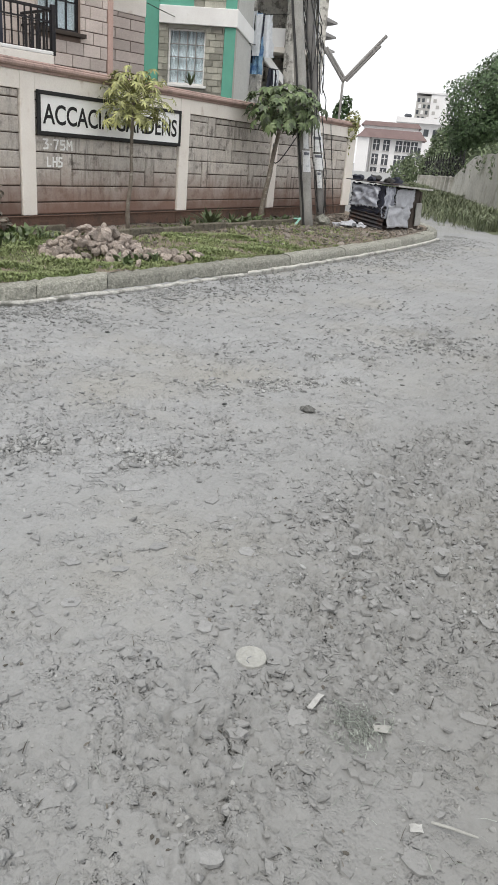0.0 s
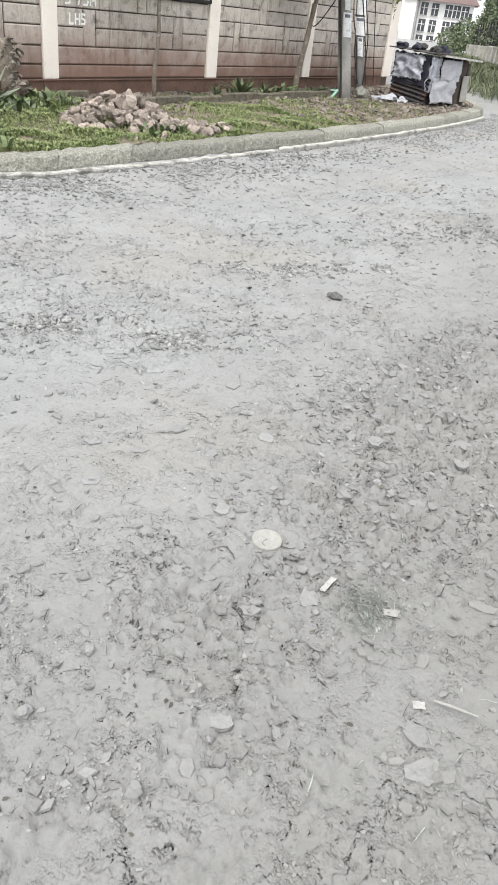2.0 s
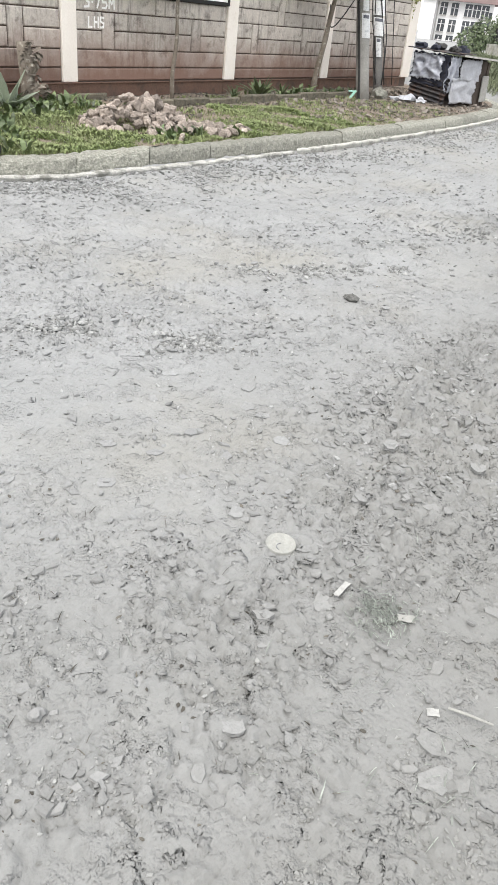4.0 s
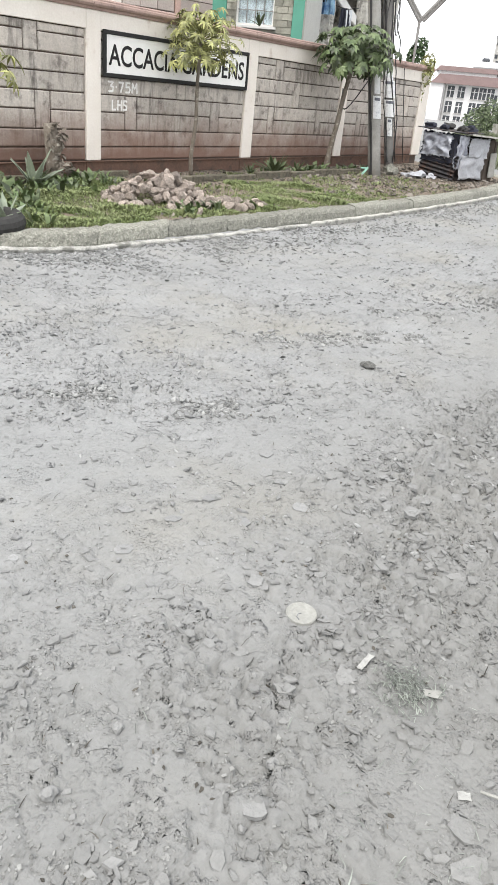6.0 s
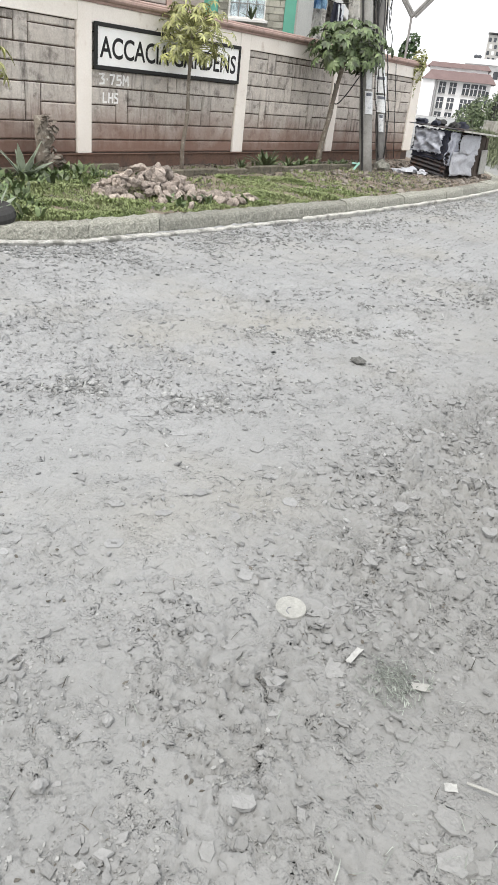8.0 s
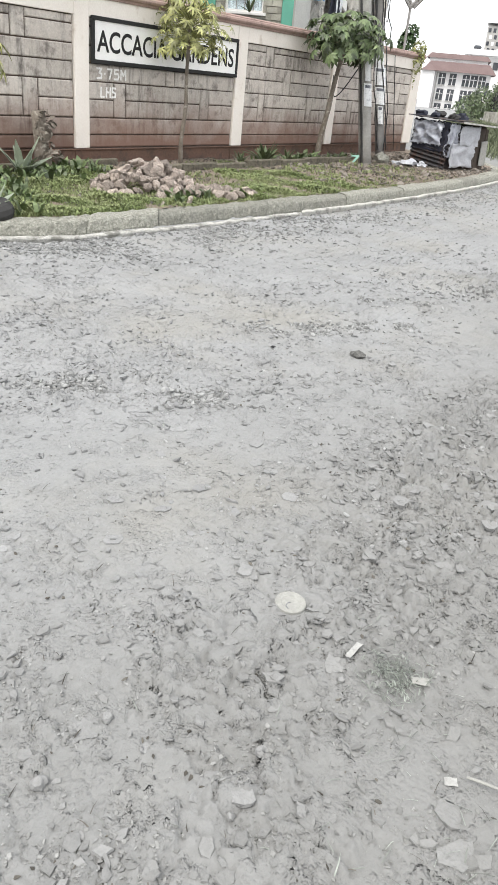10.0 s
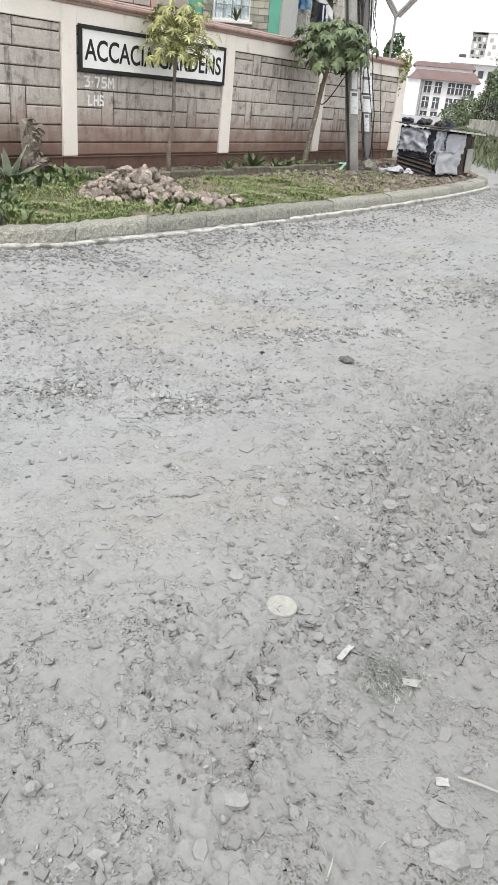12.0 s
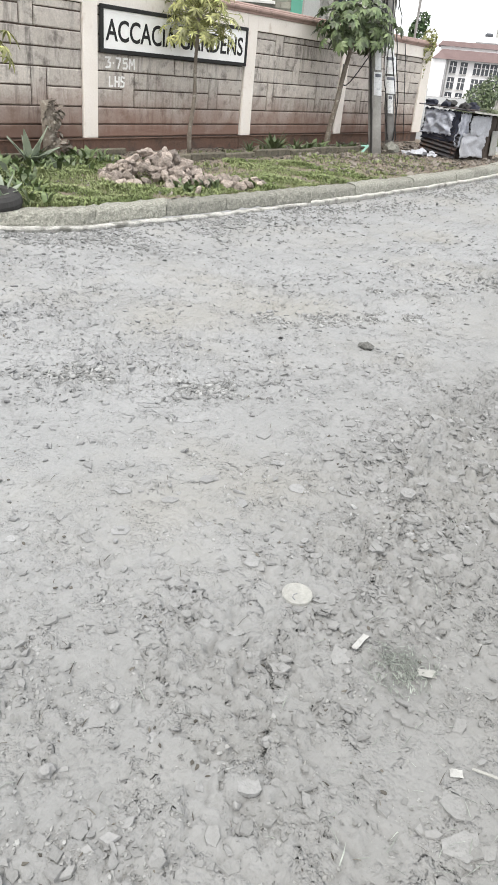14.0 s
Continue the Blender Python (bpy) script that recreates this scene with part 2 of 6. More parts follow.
M_CURTAIN = material("pale_curtain", (0.72, 0.79, 0.84), (0.84, 0.88, 0.91), 6, 0.9, bump=0.2)
M_POLE = material("weathered_pole_wood", (0.34, 0.335, 0.315), (0.22, 0.215, 0.20), 5, 0.9, bump=0.5, fine=55, depth=0.01, streak=((0.13, 0.125, 0.115), 14, 0.54, 0.66, 0.7))
M_POLE2 = material("dark_pole_wood", (0.23, 0.225, 0.215), (0.16, 0.155, 0.15), 5, 0.9, bump=0.5, fine=55, depth=0.01)
M_CABLE = material("black_cable", (0.02, 0.02, 0.02), (0.035, 0.035, 0.035), 8, 0.6, bump=0)
M_PAPER = material("weathered_paper", (0.76, 0.78, 0.79), (0.64, 0.66, 0.67), 8, 0.85, bump=0.1, stain=((0.35, 0.38, 0.42), 16, 0.55, 0.66, 0.6))
M_INK = material("faded_ink", (0.13, 0.14, 0.17), (0.2, 0.2, 0.22), 8, 0.85, bump=0)
M_BARK = material("papaya_bark", (0.15, 0.125, 0.10), (0.24, 0.215, 0.18), 9, 0.9, bump=0.6, fine=40, depth=0.015, stain=((0.40, 0.38, 0.33), 14, 0.56, 0.66, 0.7))
M_LEAF_Y = material("yellow_green_leaf", (0.31, 0.31, 0.12), (0.17, 0.195, 0.065), 9, 0.5, bump=0.1, spots=0.55)
# the paler second green paints the papaya's leaf highlights into the colour
M_LEAF_G = material("green_leaf", (0.065, 0.10, 0.04), (0.15, 0.185, 0.085), 7, 0.5, bump=0.1, spots=0.7)
M_AGAVE = material("pale_agave", (0.23, 0.275, 0.20), (0.31, 0.35, 0.27), 8, 0.55, bump=0.1, spots=0.25)
M_TREE = material("dark_tree_leaf", (0.055, 0.10, 0.04), (0.10, 0.145, 0.06), 1.2, 0.55, bump=0, spots=0.55)
M_SHRUB = material("shrub_leaf", (0.10, 0.14, 0.07), (0.15, 0.175, 0.095), 2, 0.6, bump=0, spots=0.5)
M_GRASS = material("dry_green_grass", (0.145, 0.19, 0.065), (0.28, 0.305, 0.155), 1.6, 0.7, bump=0, spots=0.5)
M_RUBBLE = material("pinkish_rubble", (0.42, 0.36, 0.315), (0.19, 0.16, 0.135), 14, 0.92, bump=0.9, fine=50, depth=0.03, vary=0.4, grainy=0.6)
M_CLOD = material("dry_clods", (0.20, 0.175, 0.15), (0.30, 0.275, 0.245), 9, 0.95, bump=0.6, fine=50, depth=0.015, vary=0.35, grainy=0.5)
M_RUBBER = material("black_rubber", (0.02, 0.02, 0.02), (0.04, 0.038, 0.035), 9, 0.75, bump=0.3)
M_TIN = material("rusty_corrugated_iron", (0.05, 0.05, 0.055), (0.10, 0.09, 0.09), 5, 0.55, 0.5, bump=0.2, stain=((0.12, 0.06, 0.035), 5, 0.5, 0.7, 0.8))
M_TARP = material("grey_plastic_sheet", (0.40, 0.42, 0.47), (0.14, 0.15, 0.19), 8, 0.3, bump=0.1, fine=9, depth=0.02)
M_SACK = material("white_sackcloth", (0.44, 0.45, 0.48), (0.37, 0.38, 0.41), 4, 0.85, bump=0.3, fine=25, depth=0.02, stain=((0.26, 0.26, 0.27), 6, 0.55, 0.7, 0.6))
M_BOARD = material("dark_rough_board", (0.045, 0.035, 0.028), (0.085, 0.066, 0.055), 6, 0.9, bump=0.4, fine=40, depth=0.01, vary=0.2)
M_ROOF = material("brown_roof_tiles", (0.15, 0.105, 0.10), (0.19, 0.135, 0.13), 0.8, 0.85, bump=0.3, fine=6, depth=0.05)
M_FARWHITE = material("far_white_render", (0.74, 0.73, 0.73), (0.68, 0.67, 0.67), 0.4, 0.85, bump=0)
M_FARGREY = material("far_grey_render", (0.42, 0.41, 0.39), (0.34, 0.33, 0.32), 0.2, 0.9, bump=0)
M_PANE = material("dark_far_pane", (0.04, 0.045, 0.055), (0.09, 0.095, 0.10), 0.5, 0.25, bump=0)
M_RETAIN = material("mossy_retaining_wall", (0.43, 0.42, 0.385), (0.30, 0.295, 0.265), 0.7, 0.95, bump=0.5, fine=8, depth=0.06, stain=((0.12, 0.13, 0.08), 1.1, 0.5, 0.7, 0.7))
M_STEEL = material("dull_steel", (0.32, 0.31, 0.30), (0.25, 0.24, 0.23), 8, 0.55, 0.3, bump=0.1)
M_BLUE = material("blue_cloth", (0.04, 0.11, 0.26), (0.42, 0.66, 0.80), 5, 0.85, bump=0.3, fine=12, depth=0.02)
M_CLOTH = material("pale_cloth", (0.74, 0.77, 0.80), (0.6, 0.64, 0.69), 3, 0.85, bump=0.3, fine=12, depth=0.02)
M_NAVY = material("black_cloth", (0.02, 0.022, 0.035), (0.035, 0.04, 0.06), 3, 0.85, bump=0.3, fine=12, depth=0.02)
M_LID = material("scuffed_white_plastic", (0.31, 0.31, 0.288), (0.265, 0.265, 0.245), 12, 0.7, bump=0.2)
M_STRAW = material("dry_grass_litter", (0.25, 0.268, 0.24), (0.16, 0.176, 0.155), 9, 0.85, bump=0, spots=0.5)
M_MINT = material("mint_plastic", (0.35, 0.62, 0.52), (0.30, 0.55, 0.46), 9, 0.5, bump=0.1)
M_SCRAP = material("dirty_paper", (0.40, 0.40, 0.385), (0.30, 0.30, 0.285), 40, 0.85, bump=0.2)
M_SOOT = material("dark_clod_stone", (0.085, 0.085, 0.08), (0.17, 0.17, 0.16), 60, 0.9, bump=0.6, fine=60, depth=0.01)
M_POINT2 = material("pale_pointing", (0.38, 0.37, 0.32), (0.44, 0.43, 0.375), 6, 0.95, bump=0.2)
M_BANK = material("bank_grass_blades", (0.10, 0.125, 0.065), (0.20, 0.215, 0.13), 1.6, 0.7, bump=0, spots=0.55)
M_FARSTONE = material("pale_apartment_stone", (0.62, 0.60, 0.55), (0.46, 0.45, 0.41), 3, 0.92, bump=0.6, fine=9, depth=0.05, stain=((0.15, 0.14, 0.125), 4, 0.5, 0.6, 0.8), grainy=0.4)


# ---- builders ----
def mesh_of(name, verts, faces, mats):
    me = bpy.data.meshes.new(name)
    me.from_pydata([tuple(v) for v in verts], [], [tuple(f) for f in faces])
    for m in (mats if isinstance(mats, (list, tuple)) else [mats]):
        me.materials.append(m)
    me.update()
    return me


def smooth(me):
    me.polygons.foreach_set("use_smooth", [True] * len(me.polygons))
    return me


def part(name, bm, mat, parent=None, label=""):
    """One bmesh as one mesh object, under its thing or part."""
    me = bpy.data.meshes.new(name)
    bmesh.ops.recalc_face_normals(bm, faces=bm.faces)
    bm.to_mesh(me)
    bm.free()
    me.materials.append(mat)
    ob = new(name, me)
    if parent is not None:
        ob.parent = parent
    if label:
        ob["label"] = label
    return ob


def piece(name, me, parent, m):
    ob = new(name, me)
    ob.parent = parent
    ob.matrix_basis = m
    return ob


def thing(name, label, category, group="", kind="", m=None):
    ob = new(name)
    ob.empty_display_size = 0.1
    if m is not None:
        ob.matrix_basis = m
    return tagged(ob, label, category, group, kind)


def box(bm, x0, x1, y0, y1, z0, z1, bevel=0.0, m=None):
    made = bmesh.ops.create_cube(bm, size=1)["verts"]
    for v in made:
        v.co = Vector(((x0 + x1) / 2 + v.co.x * (x1 - x0), (y0 + y1) / 2 + v.co.y * (y1 - y0), (z0 + z1) / 2 + v.co.z * (z1 - z0)))
    if bevel:
        edges = list({e for v in made for e in v.link_edges})
        made = list({v for f in bmesh.ops.bevel(bm, geom=edges, offset=bevel, segments=1, affect="EDGES")["faces"] for v in f.verts} | {v for v in made if v.is_valid})
    if m is not None:
        bmesh.ops.transform(bm, matrix=m, verts=[v for v in made if v.is_valid])
    return bm


def boxed(*a, **k):
    return box(bmesh.new(), *a, **k)


def tube(bm, points, radii, sides=8):
    """A tapered tube along points."""
    rings = []
    pts = [Vector(p) for p in points]
    for i, p in enumerate(pts):
        d = (pts[min(i + 1, len(pts) - 1)] - pts[max(i - 1, 0)]).normalized()
        a = d.orthogonal().normalized() if i == 0 else (rings[-1][1] - d * rings[-1][1].dot(d)).normalized()
        b = d.cross(a)
        r = radii[i] if isinstance(radii, (list, tuple)) else radii
        rings.append(([bm.verts.new(p + (a * math.cos(k * math.tau / sides) + b * math.sin(k * math.tau / sides)) * r) for k in range(sides)], a))
    for (u, _), (v, _) in zip(rings[:-1], rings[1:]):
        for k in range(sides):
            bm.faces.new((u[k], u[(k + 1) % sides], v[(k + 1) % sides], v[k]))
    bm.faces.new(rings[0][0][::-1])
    bm.faces.new(rings[-1][0])
    return bm


def rock_mesh(name, mat, seed, flat=0.6, rough=0.28, sub=1):
    bm = bmesh.new()
    bmesh.ops.create_icosphere(bm, subdivisions=sub, radius=1)
    rnd = random.Random(seed)
    for v in bm.verts:
        v.co *= 1 + rnd.uniform(-rough, rough)
        v.co.z *= flat
    me = bpy.data.meshes.new(name)
    bm.to_mesh(me)
    bm.free()
    me.materials.append(mat)
    return me


def kerb_y(x):
    y = 5.28 + 0.0085 * (x - 12.3) ** 2
    return y + 0.09 * max(0, x - 17.5) ** 2


def kerb_line(offset, step=0.1):
    """The foot of the kerb, from the driveway bend to the far bend, moved inwards by offset."""
    pts = []
    c, r = (5.55, 7.3), 1.62
    for k in range(15):
        a = radians(180 + k * 90 / 14 * 0.97)
        pts.append((c[0] + r * math.cos(a), c[1] + r * math.sin(a)))
    pts = [(3.93, 8.85), (3.93, 8.3), (3.93, 7.8)] + pts
    x = 5.75
    while x < 21.6:
        pts.append((x, kerb_y(x)))
        x += 0.3
    out = []
    for i, p in enumerate(pts):
        a, b = pts[max(i - 1, 0)], pts[min(i + 1, len(pts) - 1)]
        d = Vector((b[0] - a[0], b[1] - a[1])).normalized()
        out.append(Vector((p[0] - d.y * offset, p[1] + d.x * offset)))
    return out


def lumps(x, y, s, seed=0.0):
    return noise.noise(Vector((x * s + seed, y * s - seed, seed * 0.7)))


# ---- ground: one sheet, finer where the camera stands ----
def axis(lo, fine0, fine1, hi, step, grow, grow_back):
    a = [fine0]
    while a[-1] < fine1:
        a.append(a[-1] + step)
    s = step
    while a[-1] < hi:
        s = min(s * grow, 60)
        a.append(a[-1] + s)
    s, b = step, [fine0]
    while b[-1] > lo:
        s = min(s * grow_back, 60)
        b.append(b[-1] - s)
    return np.array(b[:0:-1] + a)


# where the surface has broken up (+) or been swept smooth (-): centre, half length, half width, amount
WORN = [(3.1, 0.85, 0.75, 0.42, 0.9), (3.9, 1.0, 0.7, 0.3, 0.6), (6.9, 1.8, 0.9, 0.5, 0.8), (2.1, 0.75, 0.5, 0.3, 0.5), (1.36, 0.74, 0.2, 0.13, 0.9), (1.38, 1.04, 0.2, 0.14, 0.7), (1.05, 0.66, 0.14, 0.1, 0.7),
        (1.68, 0.78, 0.18, 0.1, 0.5), (2.6, 2.72, 0.4, 0.2, 0.6), (3.0, 2.12, 0.4, 0.14, 0.6), (1.9, 2.1, 0.55, 0.45, -0.55), (1.42, 0.2, 0.22, 0.25, -0.5), (5.3, 1.75, 0.9, 0.45, -0.6), (0.95, 0.95, 0.2, 0.15, -0.35), (3.9, 3.2, 0.9, 0.5, -0.3)]


def worn(x, y):
    w_ = 0.62 + 0.7 * lumps(x, y, 0.9, 11) + 0.45 * lumps(x, y, 2.6, 23)
    for cx, cy, sx, sy, k in WORN:
        e = ((x - cx) / sx) ** 2 + ((y - cy) / sy) ** 2
        if e < 6:
            w_ += k * math.exp(-e)
    return max(0.04, min(1.35, w_))


def ground_z(x, y):
    z = 0.03 * lumps(x, y, 0.35, 3) - 0.012
    if -1 < x < 16 and -3 < y < 7:
        # trodden flat where nothing has loosened the surface
        k = worn(x, y) * max(0.0, min(1.0, (x - 0.1) / 0.35)) * max(0.0, min(1.0, (y + 0.55) / 0.4))
        z += 0.008 * lumps(x, y, 2.2, 5) + 0.003 * lumps(x, y, 7, 9) + 0.0022 * k * lumps(x, y, 38, 7)
        # broken plates: a step up, and a groove along its foot
        for s_, w_, h_ in ((3.7, 0.05, 0.012), (8.3, 0.08, 0.016), (19, 0.18, 0.011)):
            q = lumps(x, y, s_, s_) + 0.5 * lumps(x * 0.8, y, s_ * 2.3, 1 + s_) - 0.16
            z += k * h_ * (max(0.0, min(1.0, q / w_)) - 0.75 * max(0.0, 1 - abs(q + 0.3 * w_) / (0.75 * w_)))
    return z


gx, gy = axis(-500, 0.5, 4.3, 700, 0.0105, 1.025, 1.15), axis(-500, -0.15, 3.3, 700, 0.0105, 1.025, 1.15)
gverts = []
for yy in gy:
    for xx in gx:
        z = ground_z(xx, yy) if abs(xx) < 60 and abs(yy) < 60 else -0.012
        gverts.append((xx, yy, z))
w = len(gx)
gfaces = [(j * w + i, j * w + i + 1, (j + 1) * w + i + 1, (j + 1) * w + i) for j in range(len(gy) - 1) for i in range(w - 1)]
ground = tagged(new("ground", smooth(mesh_of("ground", gverts, gfaces, M_ROAD))), "grey compacted gravel road with worn ruts and loose stones", "road", kind="structure")


# loose stones and chips: far too many to count
# gathered gravel: centre, half length, half width, turn
PATCHES = [(2.62, 2.74, 0.36, 0.13, -0.75), (2.98, 2.14, 0.32, 0.11, -0.75), (4.45, 2.55, 0.36, 0.15, -0.75), (4.95, 2.2, 0.25, 0.1, -0.75), (5.6, 2.45, 0.3, 0.1, -0.75), (6.9, 1.85, 0.7, 0.3, -0.6)]


def in_road(x, y):
    if x > 5.6:
        return y < kerb_y(max(x, 5.7)) - 0.2
    reach = 7.3 - kerb_y(5.7) + 0.2
    return y < 7.3 - math.sqrt(max(0.0, reach * reach - (x - 5.6) ** 2)) or x < 3.7


def strewn(near, far, bend, density, stray=0.04):
    """Spots on the road, thick where density says so."""
    def spots(n, rnd):
        for _ in range(n):
            d, a = near + (far - near) * rnd.random() ** bend, radians(rnd.uniform(-2, 74))
            x, y = d * math.cos(a), d * math.sin(a)
            if in_road(x, y) and rnd.random() < max(stray, density(x, y)):
                yield x, y
    return spots


def in_patches(n, rnd):
    for _ in range(n):
        cx, cy, sa_, sb_, t = rnd.choice(PATCHES)
        u, v = rnd.gauss(0, sa_ * 0.55), rnd.gauss(0, sb_ * 0.55)
        x, y = cx + u * math.cos(t) - v * math.sin(t), cy + u * math.sin(t) + v * math.cos(t)
        if lumps(x, y, 5, 2) > -0.18:
            yield x, y


def broken(x, y):
    """Flakes lie in ragged strings on the worn parts."""
    q = lumps(x, y, 3.1, 51) + 0.7 * lumps(x, y, 8, 52)
    return worn(x, y) ** 1.5 * max(0.0, min(1.0, 0.25 + 2.4 * q)) * (0.45 if x < 1.9 and y > 0.3 * x else 1.0)


def gritty(x, y):
    q = lumps(x, y, 4.2, 61) + 0.8 * lumps(x, y, 11, 62)
    return (0.25 + worn(x, y)) * max(0.0, min(1.0, 3.0 * (q - 0.12)))


def by_kerb(n, rnd):
    """Washed up against the kerb, thinning out into the road."""
    for _ in range(n):
        x = 4.2 + 15 * rnd.random() ** 1.4
        y = (kerb_y(x) if x > 5.7 else 7.3 - math.sqrt(max(0.0, (7.3 - kerb_y(5.7)) ** 2 - (x - 5.6) ** 2))) - 0.2 - abs(rnd.gauss(0, 0.45)) - (0.5 * rnd.random() if rnd.random() < 0.3 else 0)
        if in_road(x, y) and (lumps(x, y, 1.5, 4) > -0.2 or rnd.random() < 0.3):
            yield x, y


def stone_stuff(name, n, seed, lo, hi, power, flat, mat, label, category, where, lean=1.0, top=0.8):
    rnd = random.Random(seed)
    vs, fs = [], []
    for x, y in where(n, rnd):
        r = lo + (hi - lo) * rnd.random() ** power
        a0, z0, q = rnd.uniform(0, 6.28), ground_z(x, y), rnd.uniform(0.3, 0.95)
        ca, sa = math.cos(a0), math.sin(a0)
        k = rnd.choice((4, 5, 6))
        h = r * flat * rnd.uniform(0.6, 1.3)
        tilt_u, tilt_v = rnd.gauss(0, 0.3) * lean, rnd.gauss(0, 0.3) * lean
        b = len(vs)
        rad = [rnd.uniform(0.5, 1.25) for _ in range(k)]
        for scale, zz in ((0.74, -0.35 * h), (1.0, 0.3 * h), (top, h)):
            for i in range(k):
                u, v = math.cos(i * 6.283 / k) * rad[i] * r * scale, math.sin(i * 6.283 / k) * rad[i] * r * q * scale
                vs.append((x + u * ca - v * sa, y + u * sa + v * ca, z0 + zz + tilt_u * u + tilt_v * v + rnd.uniform(-0.12, 0.12) * h))
        for ring in (0, 1):
            for i in range(k):
                j = (i + 1) % k
                fs.append((b + ring * k + i, b + ring * k + j, b + (ring + 1) * k + j, b + (ring + 1) * k + i))
        fs.append(tuple(b + 2 * k + i for i in range(k)))
    return tagged(new(name, mesh_of(name, vs, fs, mat)), label, category, kind="stuff")


stone_stuff("gravel", 60000, 4, 0.0018, 0.0085, 2.2, 0.45, M_PEBBLE, "loose grey grit scattered over the dusty road", "gravel", strewn(0.85, 4.6, 1.0, gritty, 0.06), top=0.8)
stone_stuff("flaked_stone", 46000, 8, 0.005, 0.030, 2.2, 0.32, M_SLAB, "flat worn stone flakes half sunk in the road", "stones", strewn(1.0, 10, 1.1, broken, 0.04), 0.7, 0.9)
stone_stuff("road_chips", 34000, 16, 0.004, 0.019, 1.8, 0.42, M_ROUGH, "broken stone chips worn out of the road surface", "gravel", strewn(2.4, 15, 1.0, gritty, 0.10), top=0.8)
stone_stuff("patch_gravel", 3200, 12, 0.006, 0.026, 1.6, 0.55, M_ROUGH, "coarse gravel gathered in shallow hollows of the road", "gravel", in_patches, top=0.75)
stone_stuff("kerbside_gravel", 13000, 17, 0.006, 0.030, 2.1, 0.42, M_ROUGH, "coarse gravel washed up along the kerb", "gravel", by_kerb, top=0.8)
stone_stuff("leaf_debris", 15000, 19, 0.002, 0.011, 1.8, 0.35, M_CHIP, "dark dry leaf debris blown over the road", "debris", strewn(0.9, 12, 1.0, broken, 0.08))

# larger flat stones set in the road, each on its own
slab_meshes = []
for s in range(6):
    rnd = random.Random(50 + s)
    bm = bmesh.new()
    k = rnd.choice((9, 10, 11))
    top = [bm.verts.new((math.cos(i * 6.283 / k) * q, math.sin(i * 6.283 / k) * q * 0.7, rnd.uniform(0.5, 1.2))) for i, q in enumerate([rnd.uniform(0.6, 1.15) for _ in range(k)])]
    low = [bm.verts.new((v.co.x * 0.9, v.co.y * 0.9, -1)) for v in top]
    bm.faces.new(top)
    for i in range(k):
        bm.faces.new((low[i], low[(i + 1) % k], top[(i + 1) % k], top[i]))
    bm.faces.ensure_lookup_table()
    bmesh.ops.bevel(bm, geom=list(bm.faces[0].edges), offset=0.09, segments=1, affect="EDGES")
    me = bpy.data.meshes.new("stone")
    bm.to_mesh(me)
    bm.free()
    me.materials.append(M_SLAB)
    slab_meshes.append(me)
rnd = random.Random(77)
BIG = [(3.18, 0.83, 0.07), (1.36, 0.2, 0.05), (1.26, 0.14, 0.055), (2.9, 0.62, 0.06), (0.98, 1.06, 0.06), (2.35, 1.3, 0.05), (3.2, 0.7, 0.06), (2.62, 0.92, 0.05), (1.05, 0.60, 0.045), (1.62, 0.67, 0.05), (1.82, 0.84, 0.05)]
for k in range(90):
    cx, cy = rnd.choice(((3.0, 0.85), (2.4, 0.75), (3.6, 0.9), (1.6, 0.7), (4.6, 0.9), (2.0, 1.5)))
    BIG.append((cx + rnd.gauss(0, 0.55), cy + rnd.gauss(0, 0.35), rnd.uniform(0.02, 0.05)))
for x, y, r in BIG:
    piece("stone", rnd.choice(slab_meshes), ground, pose(x, y, ground_z(x, y) - 0.003, rnd.uniform(-4, 4), rnd.uniform(-4, 4), rnd.uniform(0, 360)) @ Matrix.Diagonal((r, r, 0.006 + 0.06 * r, 1)))

# ---- verge behind the kerb ----
def verge_z(x, y):
    t = max(0, min(1, (y - kerb_y(x) - 0.2) / 2.6))
    return 0.13 + 0.07 * t + 0.035 * lumps(x, y, 1.4, 6) + 0.02 * lumps(x, y, 5, 8)


vv, vf = [], []
inner = kerb_line(0.22)
rows = 22
for p in inner:
    for j in range(rows + 1):
        q = Vector((p.x, 8.92)) if p.x < 20 else Vector((p.x - 0.3, 9.5))
        u = p.lerp(q, j / rows)
        vv.append((u.x, u.y, verge_z(u.x, u.y)))
n = len(inner)
for i in range(n - 1):
    for j in range(rows):
        a = i * (rows + 1) + j
        vf.append((a, a + rows + 1, a + rows + 2, a + 1))
verge = tagged(new("verge", smooth(mesh_of("verge", vv, vf, M_SOIL))), "brown soil verge strewn with rubble between kerb and wall", "verge", kind="structure")

# kerb stones, each about 0.9 m long, with rounded top edge
kerb = thing("kerb", "weathered grey concrete kerb stained with moss", "kerb", kind="structure")
outer, innerk = kerb_line(0.10), kerb_line(0.25)


def along(line, s0, s1, steps):
    acc, total = [0.0], 0
    for a, b in zip(line[:-1], line[1:]):
        total += (b - a).length
        acc.append(total)
    res = []
    for k in range(steps + 1):
        s = min(total - 1e-4, s0 + (s1 - s0) * k / steps)
        i = max(0, next(j for j in range(len(acc)) if acc[j] > s) - 1)
        res.append(line[i].lerp(line[i + 1], (s - acc[i]) / max(1e-6, acc[i + 1] - acc[i])))
    return res, total


